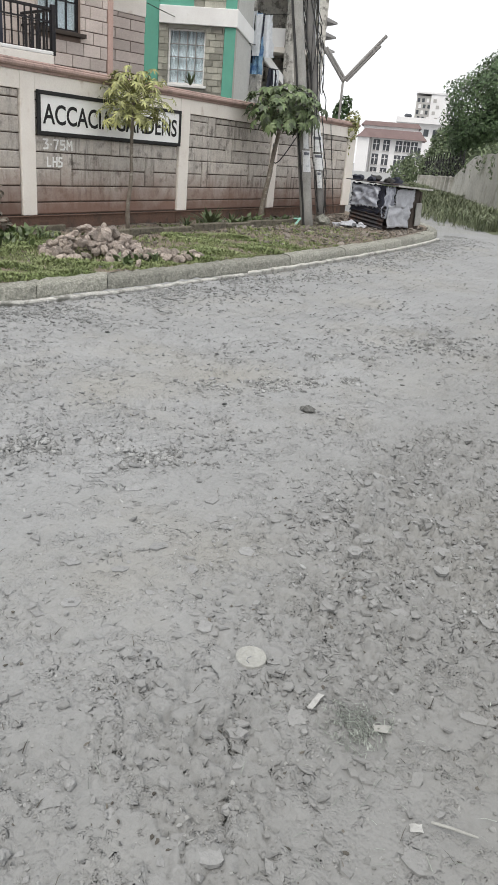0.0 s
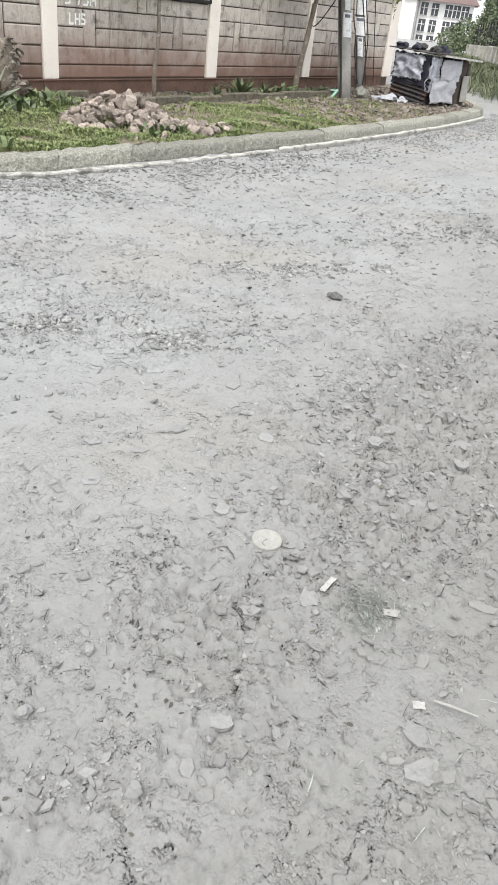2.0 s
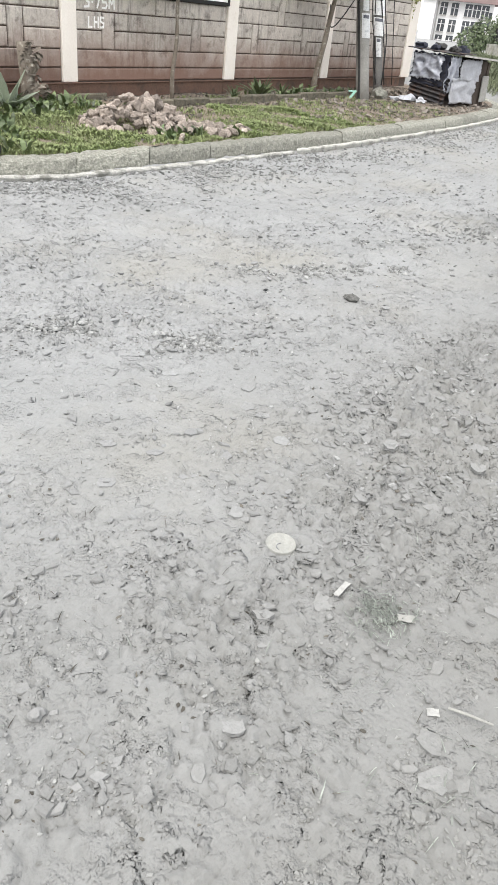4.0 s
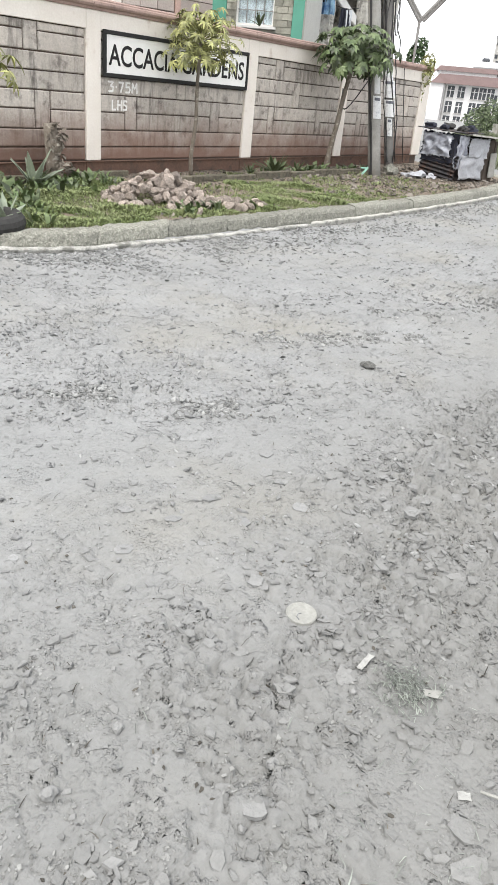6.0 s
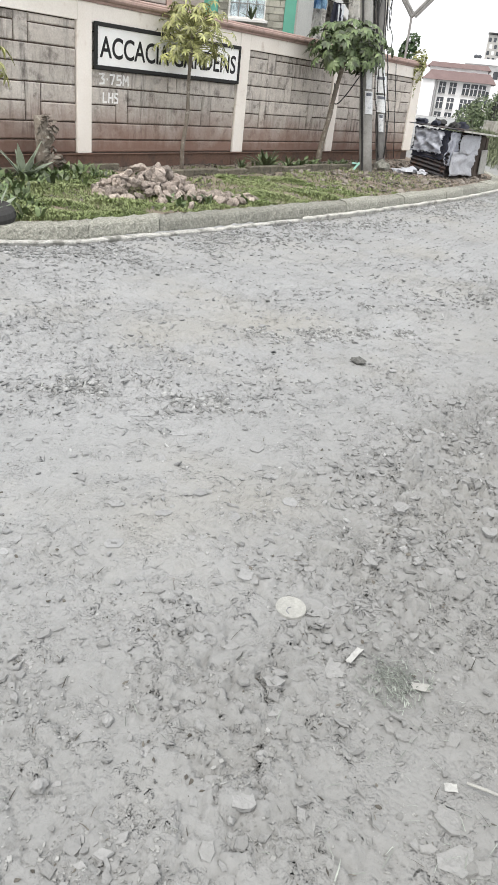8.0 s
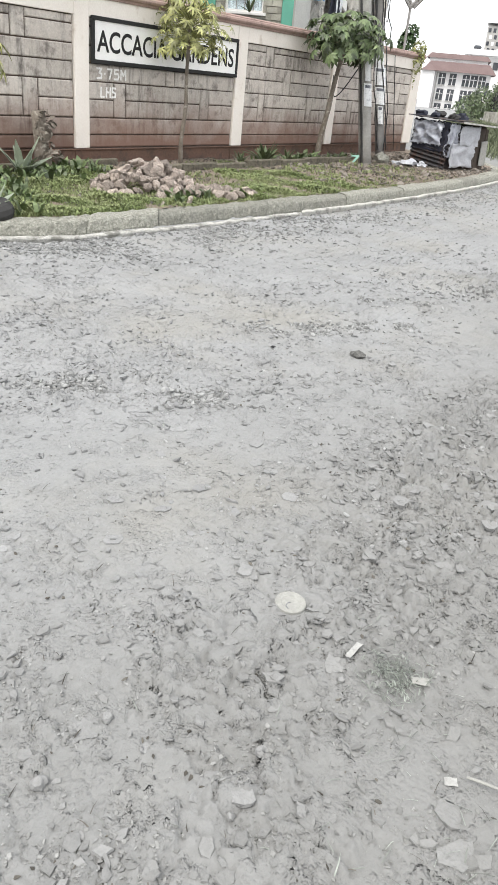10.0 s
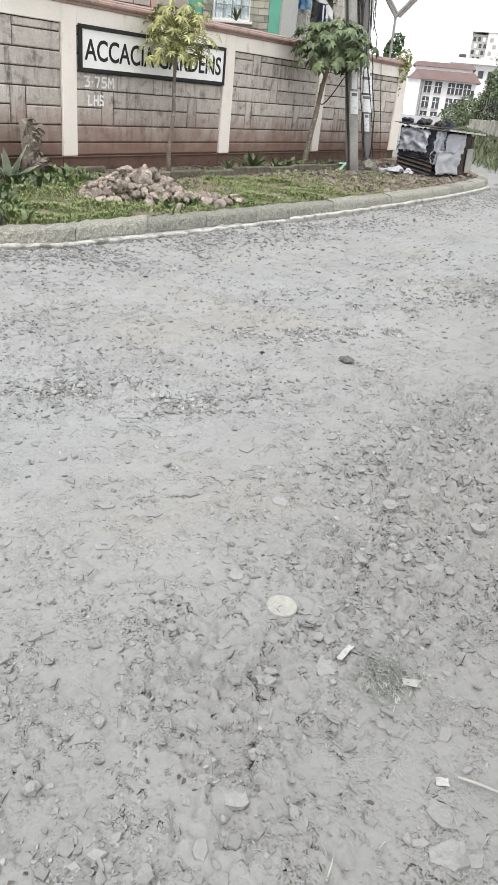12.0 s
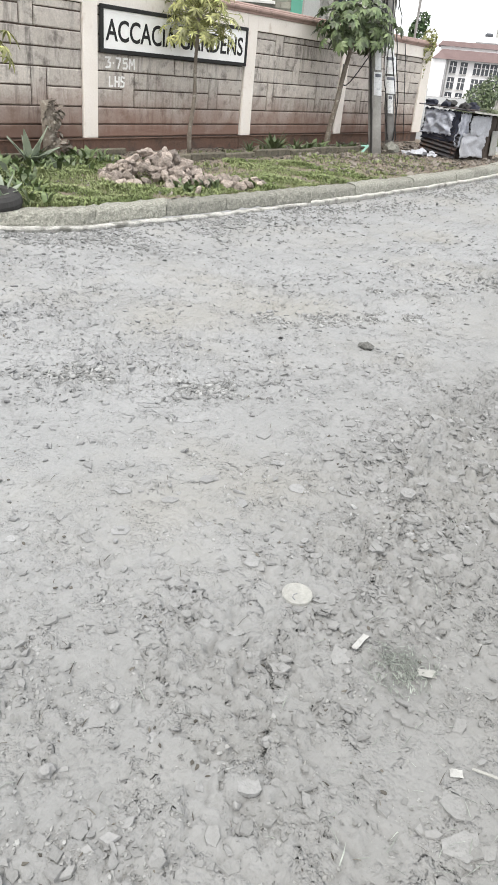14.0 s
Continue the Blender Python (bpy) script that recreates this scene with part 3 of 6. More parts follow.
total_o, total_i = along(outer, 0, 1, 1)[1], along(innerk, 0, 1, 1)[1]
rnd = random.Random(5)
stones_n = int(total_o / 0.92)
for k in range(stones_n):
    a, b = k / stones_n, (k + 1) / stones_n
    g = 0.004 / total_o
    po, pi_ = along(outer, (a + g) * total_o, (b - g) * total_o, 12)[0], along(innerk, (a + g) * total_i, (b - g) * total_i, 12)[0]
    bm = bmesh.new()
    dz, dn = rnd.uniform(-0.008, 0.008), rnd.uniform(-0.01, 0.01)
    secs = []
    for o, i in zip(po, pi_):
        d = (i - o).normalized()
        o = o + d * dn
        i = i + d * dn
        w_ = rnd.uniform(-0.009, 0.009)
        prof = ((o - d * 0.13, -0.1), (o - d * 0.125, 0.02 + dz), (o - d * (0.10 + w_), 0.10 + dz + w_), (o - d * 0.08, 0.128 + dz + w_), (o - d * 0.045, 0.143 + dz + w_), (i - d * 0.012, 0.148 + dz + w_), (i, 0.13 + dz), (i, -0.1))
        secs.append([bm.verts.new((q.x, q.y, z)) for q, z in prof])
    for s, t in zip(secs[:-1], secs[1:]):
        for m_ in range(7):
            bm.faces.new((s[m_], t[m_], t[m_ + 1], s[m_ + 1]))
    bm.faces.new(secs[0][::-1])
    bm.faces.new(secs[-1])
    part("kerb_stone", bm, M_KERB, kerb)

# pale cement lip of the channel along the kerb's foot, broken in places
rnd = random.Random(6)
chan = thing("kerb_channel", "pale cracked cement lip along the foot of the kerb", "gutter", kind="structure")
lo_, hi_ = kerb_line(-0.215), kerb_line(-0.145)
for s, e, off in ((2.2, 7.55, -0.05), (7.57, 11.9, 0.0), (11.92, 16.4, -0.02)):
    bm = bmesh.new()
    k_ = int((e - s) / 0.12)
    a, b = along(lo_, s, e - 0.01, k_)[0], along(hi_, s, e - 0.01, k_)[0]
    secs = []
    for p, q in zip(a, b):
        d = (q - p).normalized()
        p, q = p + d * (off + rnd.uniform(-0.007, 0.007)), q + d * (off - 0.012)
        t_ = rnd.uniform(-0.008, 0.008) - (0.012 if s < 3 else 0.0)
        secs.append([bm.verts.new((p.x + d.x * 0.05, p.y + d.y * 0.05, -0.05)), bm.verts.new((p.x, p.y, 0.036 + t_)), bm.verts.new((p.x + d.x * 0.008, p.y + d.y * 0.008, 0.05 + t_)), bm.verts.new((q.x, q.y, 0.056 + t_)), bm.verts.new((q.x + d.x * 0.01, q.y + d.y * 0.01, -0.05))])
    for u, v in zip(secs[:-1], secs[1:]):
        for k in range(4):
            bm.faces.new((u[k], v[k], v[k + 1], u[k + 1]))
    bm.faces.new(secs[0][::-1])
    bm.faces.new(secs[-1])
    part("channel_strip", bm, M_WORNLIP if s < 3 else M_CHANNEL, chan)

# ---- boundary wall along y = 8.886 ----
WY = 8.886
wall = thing("wall_boundary", "stone block boundary wall with cream pilasters, band and coping", "wall", kind="structure")
part("wall_core", boxed(0.5, 20.0, WY + 0.022, WY + 0.24, 0.0, 2.44), M_MORTAR, wall)
PIL = [(0.5, 0.85), (4.3, 4.62), (8.11, 8.39), (11.97, 12.28), (15.45, 15.75), (19.58, 20.06)]
for a, b in PIL:
    part("pilaster", boxed(a, b, WY - 0.035, WY + 0.2, 0.415, 2.40, 0.008), M_CREAM, wall, "cream painted pilaster")
for (a0, a), (b, b1) in zip(PIL[:-1], PIL[1:]):
    bm = boxed(a, b, WY - 0.03, WY + 0.2, 2.157, 2.40, 0.006)
    part("band", bm, M_CREAM, wall, "cream painted top band")
    part("plinth", boxed(a0 + 0.001, b - 0.001, WY - 0.012, WY + 0.02, 0.0, 0.395, 0.006), M_PLINTH, wall, "mud-stained reddish plinth")
    bm = boxed(a - 0.15, b + 0.15, WY - 0.045, WY - 0.0125, 0.392, 0.410, 0.005)
    part("plinth_ledge", bm, M_PLINTH, wall)


def coping_profile(x0, x1, name):
    bm = bmesh.new()
    prof = ((0.24, 2.40), (-0.05, 2.40), (-0.06, 2.43), (-0.09, 2.445), (-0.105, 2.47), (-0.10, 2.50), (-0.07, 2.515), (-0.07, 2.53), (-0.04, 2.55), (0.28, 2.56), (0.28, 2.44))
    secs = [[bm.verts.new((x, WY + dy, z)) for dy, z in prof] for x in (x0, x1)]
    k = len(prof)
    for i in range(k):
        bm.faces.new((secs[0][i], secs[1][i], secs[1][(i + 1) % k], secs[0][(i + 1) % k]))
    bm.faces.new(secs[0][::-1])
    bm.faces.new(secs[1])
    return part(name, bm, M_COPING, wall, "dusty pink moulded coping")


for a, b in ((0.4, 4.4), (4.4, 8.2), (8.2, 12.1), (12.1, 15.6), (15.6, 20.1)):
    coping_profile(a, b - 0.006, "coping")

Z = [0.42, 0.60, 0.84, 1.09, 1.33, 1.57, 1.80, 2.04, 2.152]
# tall filler stones: panel, from, to, lowest and highest course
FILL = [(1, 7.04, 7.28, 6, 8), (1, 7.20, 7.47, 2, 4), (1, 5.35, 5.6, 2, 4), (1, 5.9, 6.15, 4, 6), (2, 8.92, 9.18, 2, 4), (2, 11.01, 11.26, 2, 4), (2, 10.1, 10.32, 4, 5),
        (3, 12.93, 13.2, 6, 8), (3, 13.62, 13.86, 4, 6), (3, 12.79, 13.0, 2, 4), (3, 14.56, 14.79, 2, 4), (4, 16.36, 16.58, 2, 4), (4, 17.7, 17.95, 2, 4), (4, 16.9, 17.1, 5, 7), (4, 18.8, 19.02, 4, 6), (0, 2.2, 2.4, 2, 4)]


def block(x0, x1, z0, z1, rnd):
    bm = bmesh.new()
    g, e = 0.0085, 0.012
    d = rnd.uniform(-0.004, 0.005)
    x0, x1, z0, z1 = x0 + g, x1 - g, z0 + g, z1 - g
    back = [bm.verts.new((x, WY + 0.03, z)) for x, z in ((x0, z0), (x1, z0), (x1, z1), (x0, z1))]
    rim = [bm.verts.new((x + rnd.uniform(-0.003, 0.003), WY + 0.006 + d, z + rnd.uniform(-0.003, 0.003))) for x, z in ((x0, z0), (x1, z0), (x1, z1), (x0, z1))]
    face = [bm.verts.new((x, WY - 0.004 + d + rnd.uniform(-0.003, 0.003), z)) for x, z in ((x0 + e, z0 + e), (x1 - e, z0 + e), (x1 - e, z1 - e), (x0 + e, z1 - e))]
    for lo, up in ((back, rim), (rim, face)):
        for i in range(4):
            bm.faces.new((lo[i], lo[(i + 1) % 4], up[(i + 1) % 4], up[i]))
    bm.faces.new(face)
    part("stone_block", bm, M_BLOCK, wall)


rnd = random.Random(21)
for pn in range(5):
    px0, px1 = PIL[pn][1], PIL[pn + 1][0]
    for c in range(8):
        fills = sorted((f for f in FILL if f[0] == pn and f[3] <= c < f[4]), key=lambda f: f[1])
        spans, x = [], px0
        for f in fills:
            spans.append((x, f[1]))
            x = f[2]
            if c == f[3]:
                block(f[1], f[2], Z[f[3]], Z[f[4]], rnd)
        spans.append((x, px1))
        for a, b in spans:
            k = max(1, round((b - a) / rnd.choice((1.6, 2.4, 3.2))))
            cuts = [a] + sorted(a + (b - a) * (i + rnd.uniform(-0.12, 0.12)) / k for i in range(1, k)) + [b]
            for u, v in zip(cuts[:-1], cuts[1:]):
                block(u, v, Z[c], Z[c + 1], rnd)

# low garden edging in front of the wall
edging = thing("garden_edging", "low mossy concrete edging strip in front of the wall", "edging", kind="structure")
rnd = random.Random(31)
for y0, xa, xb in ((7.78, 8.5, 14.3), (8.52, 6.2, 8.3)):
    x = xa
    while x < xb:
        e = x + rnd.uniform(0.8, 1.3)
        part("edging_stone", boxed(x, e - 0.015, y0 + rnd.uniform(-0.02, 0.02), y0 + 0.1 + rnd.uniform(-0.01, 0.01), 0.08, 0.29 + rnd.uniform(-0.02, 0.02), 0.015), M_EDGING, edging)
        x = e


# ---- writing ----
def letters(name, text, x0, x1, y, z0, z1, mat, parent=None, bold=0.0, depth=0.003, label=""):
    cu = bpy.data.curves.new(name, "FONT")
    cu.body, cu.extrude, cu.offset, cu.resolution_u = text, 0.01, bold, 4
    ob = bpy.data.objects.new(name, cu)
    me = bpy.data.meshes.new_from_object(ob)
    bpy.data.objects.remove(ob)
    co = np.array([v.co[:] for v in me.vertices])
    lo, hi = co.min(0), co.max(0)
    me.transform(Matrix.Diagonal(((x1 - x0) / (hi[0] - lo[0]), (z1 - z0) / (hi[1] - lo[1]), depth / 0.01, 1)) @ Matrix.Translation((-lo[0], -lo[1], 0)))
    me.materials.clear()
    me.materials.append(mat)
    ob = new(name, me)
    ob.matrix_basis = pose(x0, y, z0, 90, 0, 0)
    if parent is not None:
        ob.parent = parent
    if label:
        ob["label"] = label
    return ob


sign = thing("name_sign", "white painted sign board with black frame and black capitals", "sign")
part("board", boxed(8.43, 11.935, WY - 0.055, WY - 0.036, 1.59, 2.17), M_WHITE, sign, "white painted board")
for a in ((8.41, 11.95, 2.125, 2.18), (8.41, 11.95, 1.57, 1.625)):
    part("frame_rail", boxed(a[0], a[1], WY - 0.075, WY - 0.034, a[2], a[3], 0.006), M_BLACK, sign, "black painted frame rail")
for a in ((8.41, 8.47), (11.90, 11.95)):
    part("frame_stile", boxed(a[0], a[1], WY - 0.0745, WY - 0.034, 1.6252, 2.1248, 0.006), M_BLACK, sign, "black painted frame stile")
letters("lettering", "ACCACIA", 8.52, 10.04, WY - 0.056, 1.725, 2.01, M_BLACK, sign, 0.014)
letters("lettering", "GARDENS", 10.14, 11.83, WY - 0.056, 1.725, 2.015, M_BLACK, sign, 0.014)
painted = thing("painted_note", "white hand-painted note on the stone wall", "writing")


STROKES = {"3": [(0, 1), (0.9, 1), (0.45, 0.58), (0.9, 0.45), (0.85, 0.05), (0.05, 0.0)], "7": [(0, 1), (0.85, 1), (0.4, 0)], "5": [(0.9, 1), (0.1, 1), (0.08, 0.55), (0.7, 0.58), (0.9, 0.3), (0.7, 0.02), (0.0, 0.0)],
           "M": [(0, 0), (0.06, 1), (0.5, 0.45), (0.94, 1), (1, 0)], "L": [(0.05, 1), (0, 0), (0.8, 0.02)], "S": [(0.9, 0.95), (0.2, 1), (0.1, 0.62), (0.85, 0.42), (0.8, 0.04), (0.0, 0.0)], "·": [(0.35, 0.5), (0.6, 0.5)], "H": [(0.02, 0), (0.05, 1), (0.04, 0.5), (0.92, 0.52), (0.95, 1), (0.9, 0)]}


def brushed(text, x0, z0, w_, h, gap):
    """Letters as brush strokes, laid flat on the wall."""
    for ch in text:
        bm = bmesh.new()
        ww = w_ * (0.4 if ch == "·" else 1)
        pts = [Vector((x0 + u * ww, 0, z0 + v * h)) for u, v in STROKES[ch]]
        for layer, (a, b_) in enumerate(zip(pts[:-1], pts[1:])):
            d = (b_ - a).normalized()
            sd_ = Vector((-d.z, 0, d.x)) * 0.0135
            a, b_ = a - d * 0.008, b_ + d * 0.008
            lo = [bm.verts.new(Vector((p.x, WY - 0.0065, p.z))) for p in (a - sd_, b_ - sd_, b_ + sd_, a + sd_)]
            hi = [bm.verts.new(Vector((v.co.x, WY - 0.0105 - 0.0008 * layer, v.co.z))) for v in lo]
            bm.faces.new(hi)
            for i in range(4):
                bm.faces.new((lo[i], lo[(i + 1) % 4], hi[(i + 1) % 4], hi[i]))
        part("painted_character", bm, M_CHALK, painted)
        x0 += ww + gap


brushed("3·75M", 8.56, 1.38, 0.105, 0.13, 0.035)
brushed("LHS", 8.64, 1.13, 0.085, 0.13, 0.03)


# ---- houses behind the wall ----
def polar(az, d, z=0.0):
    return Vector((d * math.cos(radians(az)), d * math.sin(radians(az)), z))


def facade_frame(origin, direction):
    """Local x along the facade (to the right), y into the house, z up."""
    return pose(origin.x, origin.y, 0, 0, 0, direction)


def u_at(origin, direction, az):
    """How far along the facade the sight line of that bearing from the origin meets it."""
    d, e = Vector((math.cos(radians(direction)), math.sin(radians(direction)))), Vector((math.cos(radians(az)), math.sin(radians(az))))
    o = Vector((origin.x, origin.y))
    return (o.x * e.y - o.y * e.x) / (d.y * e.x - d.x * e.y)


def brick_field(parent, m, x0, x1, z0, z1, course, length, mat, y=0.0, holes=(), seed=1):
    """Separate facing stones, each proud of the pointing behind."""
    rnd = random.Random(seed)
    protos = []
    for k in range(4):
        bm = bmesh.new()
        box(bm, 0, 1, -0.012, 0.02, 0, 1)
        for v in bm.verts:
            if v.co.y < 0:
                v.co.x = 0.5 + (v.co.x - 0.5) * 0.985 + rnd.uniform(-0.004, 0.004)
                v.co.z = 0.5 + (v.co.z - 0.5) * 0.96 + rnd.uniform(-0.012, 0.012)
                v.co.y += rnd.uniform(-0.006, 0.004)
        me = bpy.data.meshes.new("stone_block")
        bm.to_mesh(me)
        bm.free()
        me.materials.append(mat)
        protos.append(me)
    z, row = z0, 0
    while z < z1 - 0.03:
        h = min(course, z1 - z)
        x = x0 - (length * 0.5 if row % 2 else 0) + rnd.uniform(-0.05, 0.05)
        while x < x1 - 0.03:
            a, b = max(x, x0), min(x + length, x1)
            x += length
            if b - a < 0.04:
                continue
            cut = [(a, b)]
            for hx0, hx1, hz0, hz1 in holes:
                if z + h > hz0 + 0.01 and z < hz1 - 0.01:
                    cut = [s for c, d in cut for s in ((c, min(d, hx0)), (max(c, hx1), d)) if s[1] - s[0] > 0.03]
            for c, d in cut:
                piece("stone_block", rnd.choice(protos), parent, m @ Matrix.Translation((c + 0.006, y, z + 0.006)) @ Matrix.Diagonal((d - c - 0.012, 1, h - 0.012, 1)))
        z += h
        row += 1


def wall_with_hole(bm, x0, x1, z0, z1, y0, y1, hole):
    hx0, hx1, hz0, hz1 = hole
    for a in ((x0, hx0, z0, z1), (hx1, x1, z0, z1), (hx0, hx1, z0, hz0), (hx0, hx1, hz1, z1)):
        if a[1] - a[0] > 0.01 and a[3] - a[2] > 0.01:
            box(bm, a[0], a[1], y0, y1, a[2], a[3])
    return bm


def barred_window(parent, m, x0, x1, z0, z1, cols, rows_, frame_mat, bar_mat, sill_mat, y=0.12):
    win = new("window")
    win.parent = parent
    win.matrix_basis = m
    bm = bmesh.new()
    t = 0.045
    for a in ((x0, x0 + t, z0, z1), (x1 - t, x1, z0, z1), (x0 + t, x1 - t, z0, z0 + t), (x0 + t, x1 - t, z1 - t, z1)):
        box(bm, a[0], a[1], y - 0.04, y + 0.02, a[2], a[3])
    part("window_frame", bm, frame_mat, win)
    for c in range(cols):
        for r in range(rows_):
            w_, h_ = (x1 - x0 - 2 * t) / cols, (z1 - z0 - 2 * t) / rows_
            part("pane", boxed(x0 + t + c * w_ + 0.012, x0 + t + (c + 1) * w_ - 0.012, y, y + 0.006, z0 + t + r * h_ + 0.012, z0 + t + (r + 1) * h_ - 0.012), M_GLASS, win).visible_shadow = False
    for c in range(1, cols):
        xx = x0 + t + (x1 - x0 - 2 * t) * c / cols
        part("glazing_bar", boxed(xx - 0.011, xx + 0.011, y - 0.035, y + 0.012, z0 + t, z1 - t), bar_mat, win)
    for r in range(1, rows_):
        zz = z0 + t + (z1 - z0 - 2 * t) * r / rows_
        part("glazing_bar", boxed(x0 + t, x1 - t, y - 0.037, y + 0.01, zz - 0.011, zz + 0.011), bar_mat, win)
    part("window_sill", boxed(x0 - 0.09, x1 + 0.09, -0.09, y, z0 - 0.075, z0 - 0.003, 0.008), sill_mat, win)
    bm = bmesh.new()
    k = 26
    a = [bm.verts.new((x0 + (x1 - x0) * i / k, y + 0.06 + 0.02 * math.sin(i * 2.1), z0)) for i in range(k + 1)]
    b = [bm.verts.new((v.co.x, v.co.y, z1)) for v in a]
    for i in range(k):
        bm.faces.new((a[i], a[i + 1], b[i + 1], b[i]))
    part("curtain", bm, M_CURTAIN, win)
    return win


# the house with the balcony
H1 = polar(41.6, 17.0)
D1 = -13
F1 = facade_frame(H1, D1)
house = thing("balcony_house", "brown stone block house with balcony and black railing", "house")
uW0, uW1 = u_at(H1, D1, 46.2), u_at(H1, D1, 43.45)
zs = 3.46
bm = wall_with_hole(bmesh.new(), -6.5, 0, 0.0, 9.0, 0.012, 0.3, (uW0, uW1, zs, zs + 1.5))
part("wall", bm, M_JOINT, house).matrix_basis = F1
part("floor_slab", boxed(-6.4, -0.1, 0.31, 7, 8.9, 9.05), M_CREAM, house).matrix_basis = F1
part("side_wall", boxed(-0.3, 0, 0.301, 7, 0, 9.0), M_JOINT, house).matrix_basis = F1
part("side_wall", boxed(-6.5, -6.2, 0.301, 7, 0, 9.0), M_JOINT, house).matrix_basis = F1
part("back_wall", boxed(-6.199, -0.301, 6.7, 7, 0, 8.89), M_DARK, house).matrix_basis = F1
part("corner_trim", boxed(-0.02, 0.10, -0.03, 0.29, 2.2, 9.0, 0.006), M_PINK, house, "pink painted corner trim").matrix_basis = F1
brick_field(house, F1, -4.0, -0.025, 2.4, 5.6, 0.225, 0.40, M_HOUSE, holes=[(uW0, uW1, zs, zs + 1.5)], seed=3)
barred_window(house, F1, uW0, uW1, zs, zs + 1.5, 4, 3, M_IRON, M_IRON, M_BOARD)

# recessed stretch between the houses
H2 = polar(41.2, 19.2)
F2 = facade_frame(H2, D1)
uR = u_at(H2, D1, 39.15)
part("recess_wall", boxed(-0.8, uR, 0.012, 0.3, 0, 4.3), M_JOINT, house).matrix_basis = F2
part("cream_beam", boxed(-0.8, uR, -0.03, 0.3, 4.302, 4.85), M_CREAM, house, "cream painted beam").matrix_basis = F2
part("upper_wall", boxed(-0.8, uR, 0.0, 0.3, 4.852, 8.5), M_JOINT, house).matrix_basis = F2
brick_field(house, F2, -0.8, uR, 2.4, 4.3, 0.225, 0.85, M_HOUSE, seed=9)

# balcony: slab, curb, rails, each bar
balcony = new("balcony")
balcony.parent = house
balcony.matrix_basis = F1
by0 = -1.1
bx0, bx1 = -4.6, u_at(F1 @ Vector((0, by0, 0)), D1, 45.2)
part("balcony_slab", boxed(bx0, bx1, by0, 0.0, 2.74, 2.89, 0.01), M_CREAM, balcony)
part("balcony_curb", boxed(bx0, bx1, by0, by0 + 0.08, 2.892, 2.95, 0.008), M_WHITE, balcony, "white chipped balcony curb")
part("top_rail", boxed(bx0, bx1 + 0.05, by0 + 0.01, by0 + 0.06, 3.58, 3.625, 0.006), M_IRON, balcony)
part("mid_rail", boxed(bx0, bx1 + 0.02, by0 + 0.02, by0 + 0.05, 3.40, 3.425), M_IRON, balcony)
part("side_rail", boxed(bx1 - 0.02, bx1 + 0.03, by0 + 0.061, -0.01, 3.58, 3.625, 0.006), M_IRON, balcony)
part("side_mid_rail", boxed(bx1 - 0.01, bx1 + 0.02, by0 + 0.061, -0.01, 3.40, 3.425), M_IRON, balcony)
part("side_bottom_rail", boxed(bx1 - 0.01, bx1 + 0.02, by0 + 0.061, -0.01, 2.97, 2.995), M_IRON, balcony)
bm0 = bpy.data.meshes.new("bar")
bm = boxed(-0.011, 0.011, -0.011, 0.011, 0, 0.68)
bm.to_mesh(bm0)
bm.free()
bm0.materials.append(M_IRON)
x = bx0
while x < bx1:
    piece("bar", bm0, balcony, pose(x, by0 + 0.035, 2.94))
    x += 0.125
for k in range(9):
    piece("bar", bm0, balcony, pose(bx1 + 0.005, by0 + 0.12 + k * 0.115, 2.89))
part("end_post", boxed(bx1 - 0.03, bx1 + 0.045, by0, by0 + 0.075, 2.89, 3.68, 0.006), M_IRON, balcony)
part("balcony_door", boxed(u_at(H1, D1, 49.9), u_at(H1, D1, 48.5), -0.03, 0.005, 2.9, 4.9), M_NAVY, balcony, "dark blue balcony door")

# the green house, turned towards the bend
H3 = polar(32.95, 23.0)
D3 = -66
F3 = facade_frame(H3, D3)
green = thing("green_house", "green and stone house with white floor band and barred window", "house")
aL, aG, w0, w1, aG2 = (u_at(H3, D3, a) for a in (39.3, 38.2, 37.55, 35.0, 33.7))
zS, zH, zB0, zB1 = 3.22, 4.62, 4.72, 5.16
bm = wall_with_hole(bmesh.new(), aL - 0.4, 0, 0, 12.0, 0.012, 0.3, (w0, w1, zS, zH))
part("wall", bm, M_POINT2, green).matrix_basis = F3
part("corner_pier", boxed(aL - 0.4, aG, -0.05, 0.01, 0.0, 12, 0.006), M_GREEN, green, "green painted pier").matrix_basis = F3
part("corner_pier", boxed(aG2, 0.0, -0.05, 0.01, 0.0, zB0, 0.006), M_GREEN, green, "green painted pier").matrix_basis = F3
part("corner_pier", boxed(aG2, 0.0, -0.05, 0.01, zB1, 12, 0.006), M_GREEN, green, "green painted pier").matrix_basis = F3
part("upper_render", boxed(aG + 0.003, aG2 - 0.9, -0.04, 0.01, zB1 + 0.003, 8.0), M_GREEN, green, "green painted upper render").matrix_basis = F3
part("floor_band", boxed(aG + 0.02, 0.06, -0.11, 0.012, zB0, zB1, 0.01), M_WHITE, green, "white painted floor band").matrix_basis = F3
part("side_wall", boxed(-0.3, 0, 0.301, 3.4, 0, 12), M_RENDER, green, "pale grey rendered side wall").matrix_basis = F3
part("side_band", boxed(0.001, 0.06, 0.013, 3.4, zB0, zB1, 0.01), M_WHITE, green, "white painted floor band").matrix_basis = F3
part("roof_slab", boxed(aL - 0.5, 0.2, -0.2, 3.5, 12.001, 12.2), M_CREAM, green).matrix_basis = F3
part("back_wall", boxed(aL - 0.4, -0.301, 3.1, 3.4, 0, 11.99), M_DARK, green).matrix_basis = F3
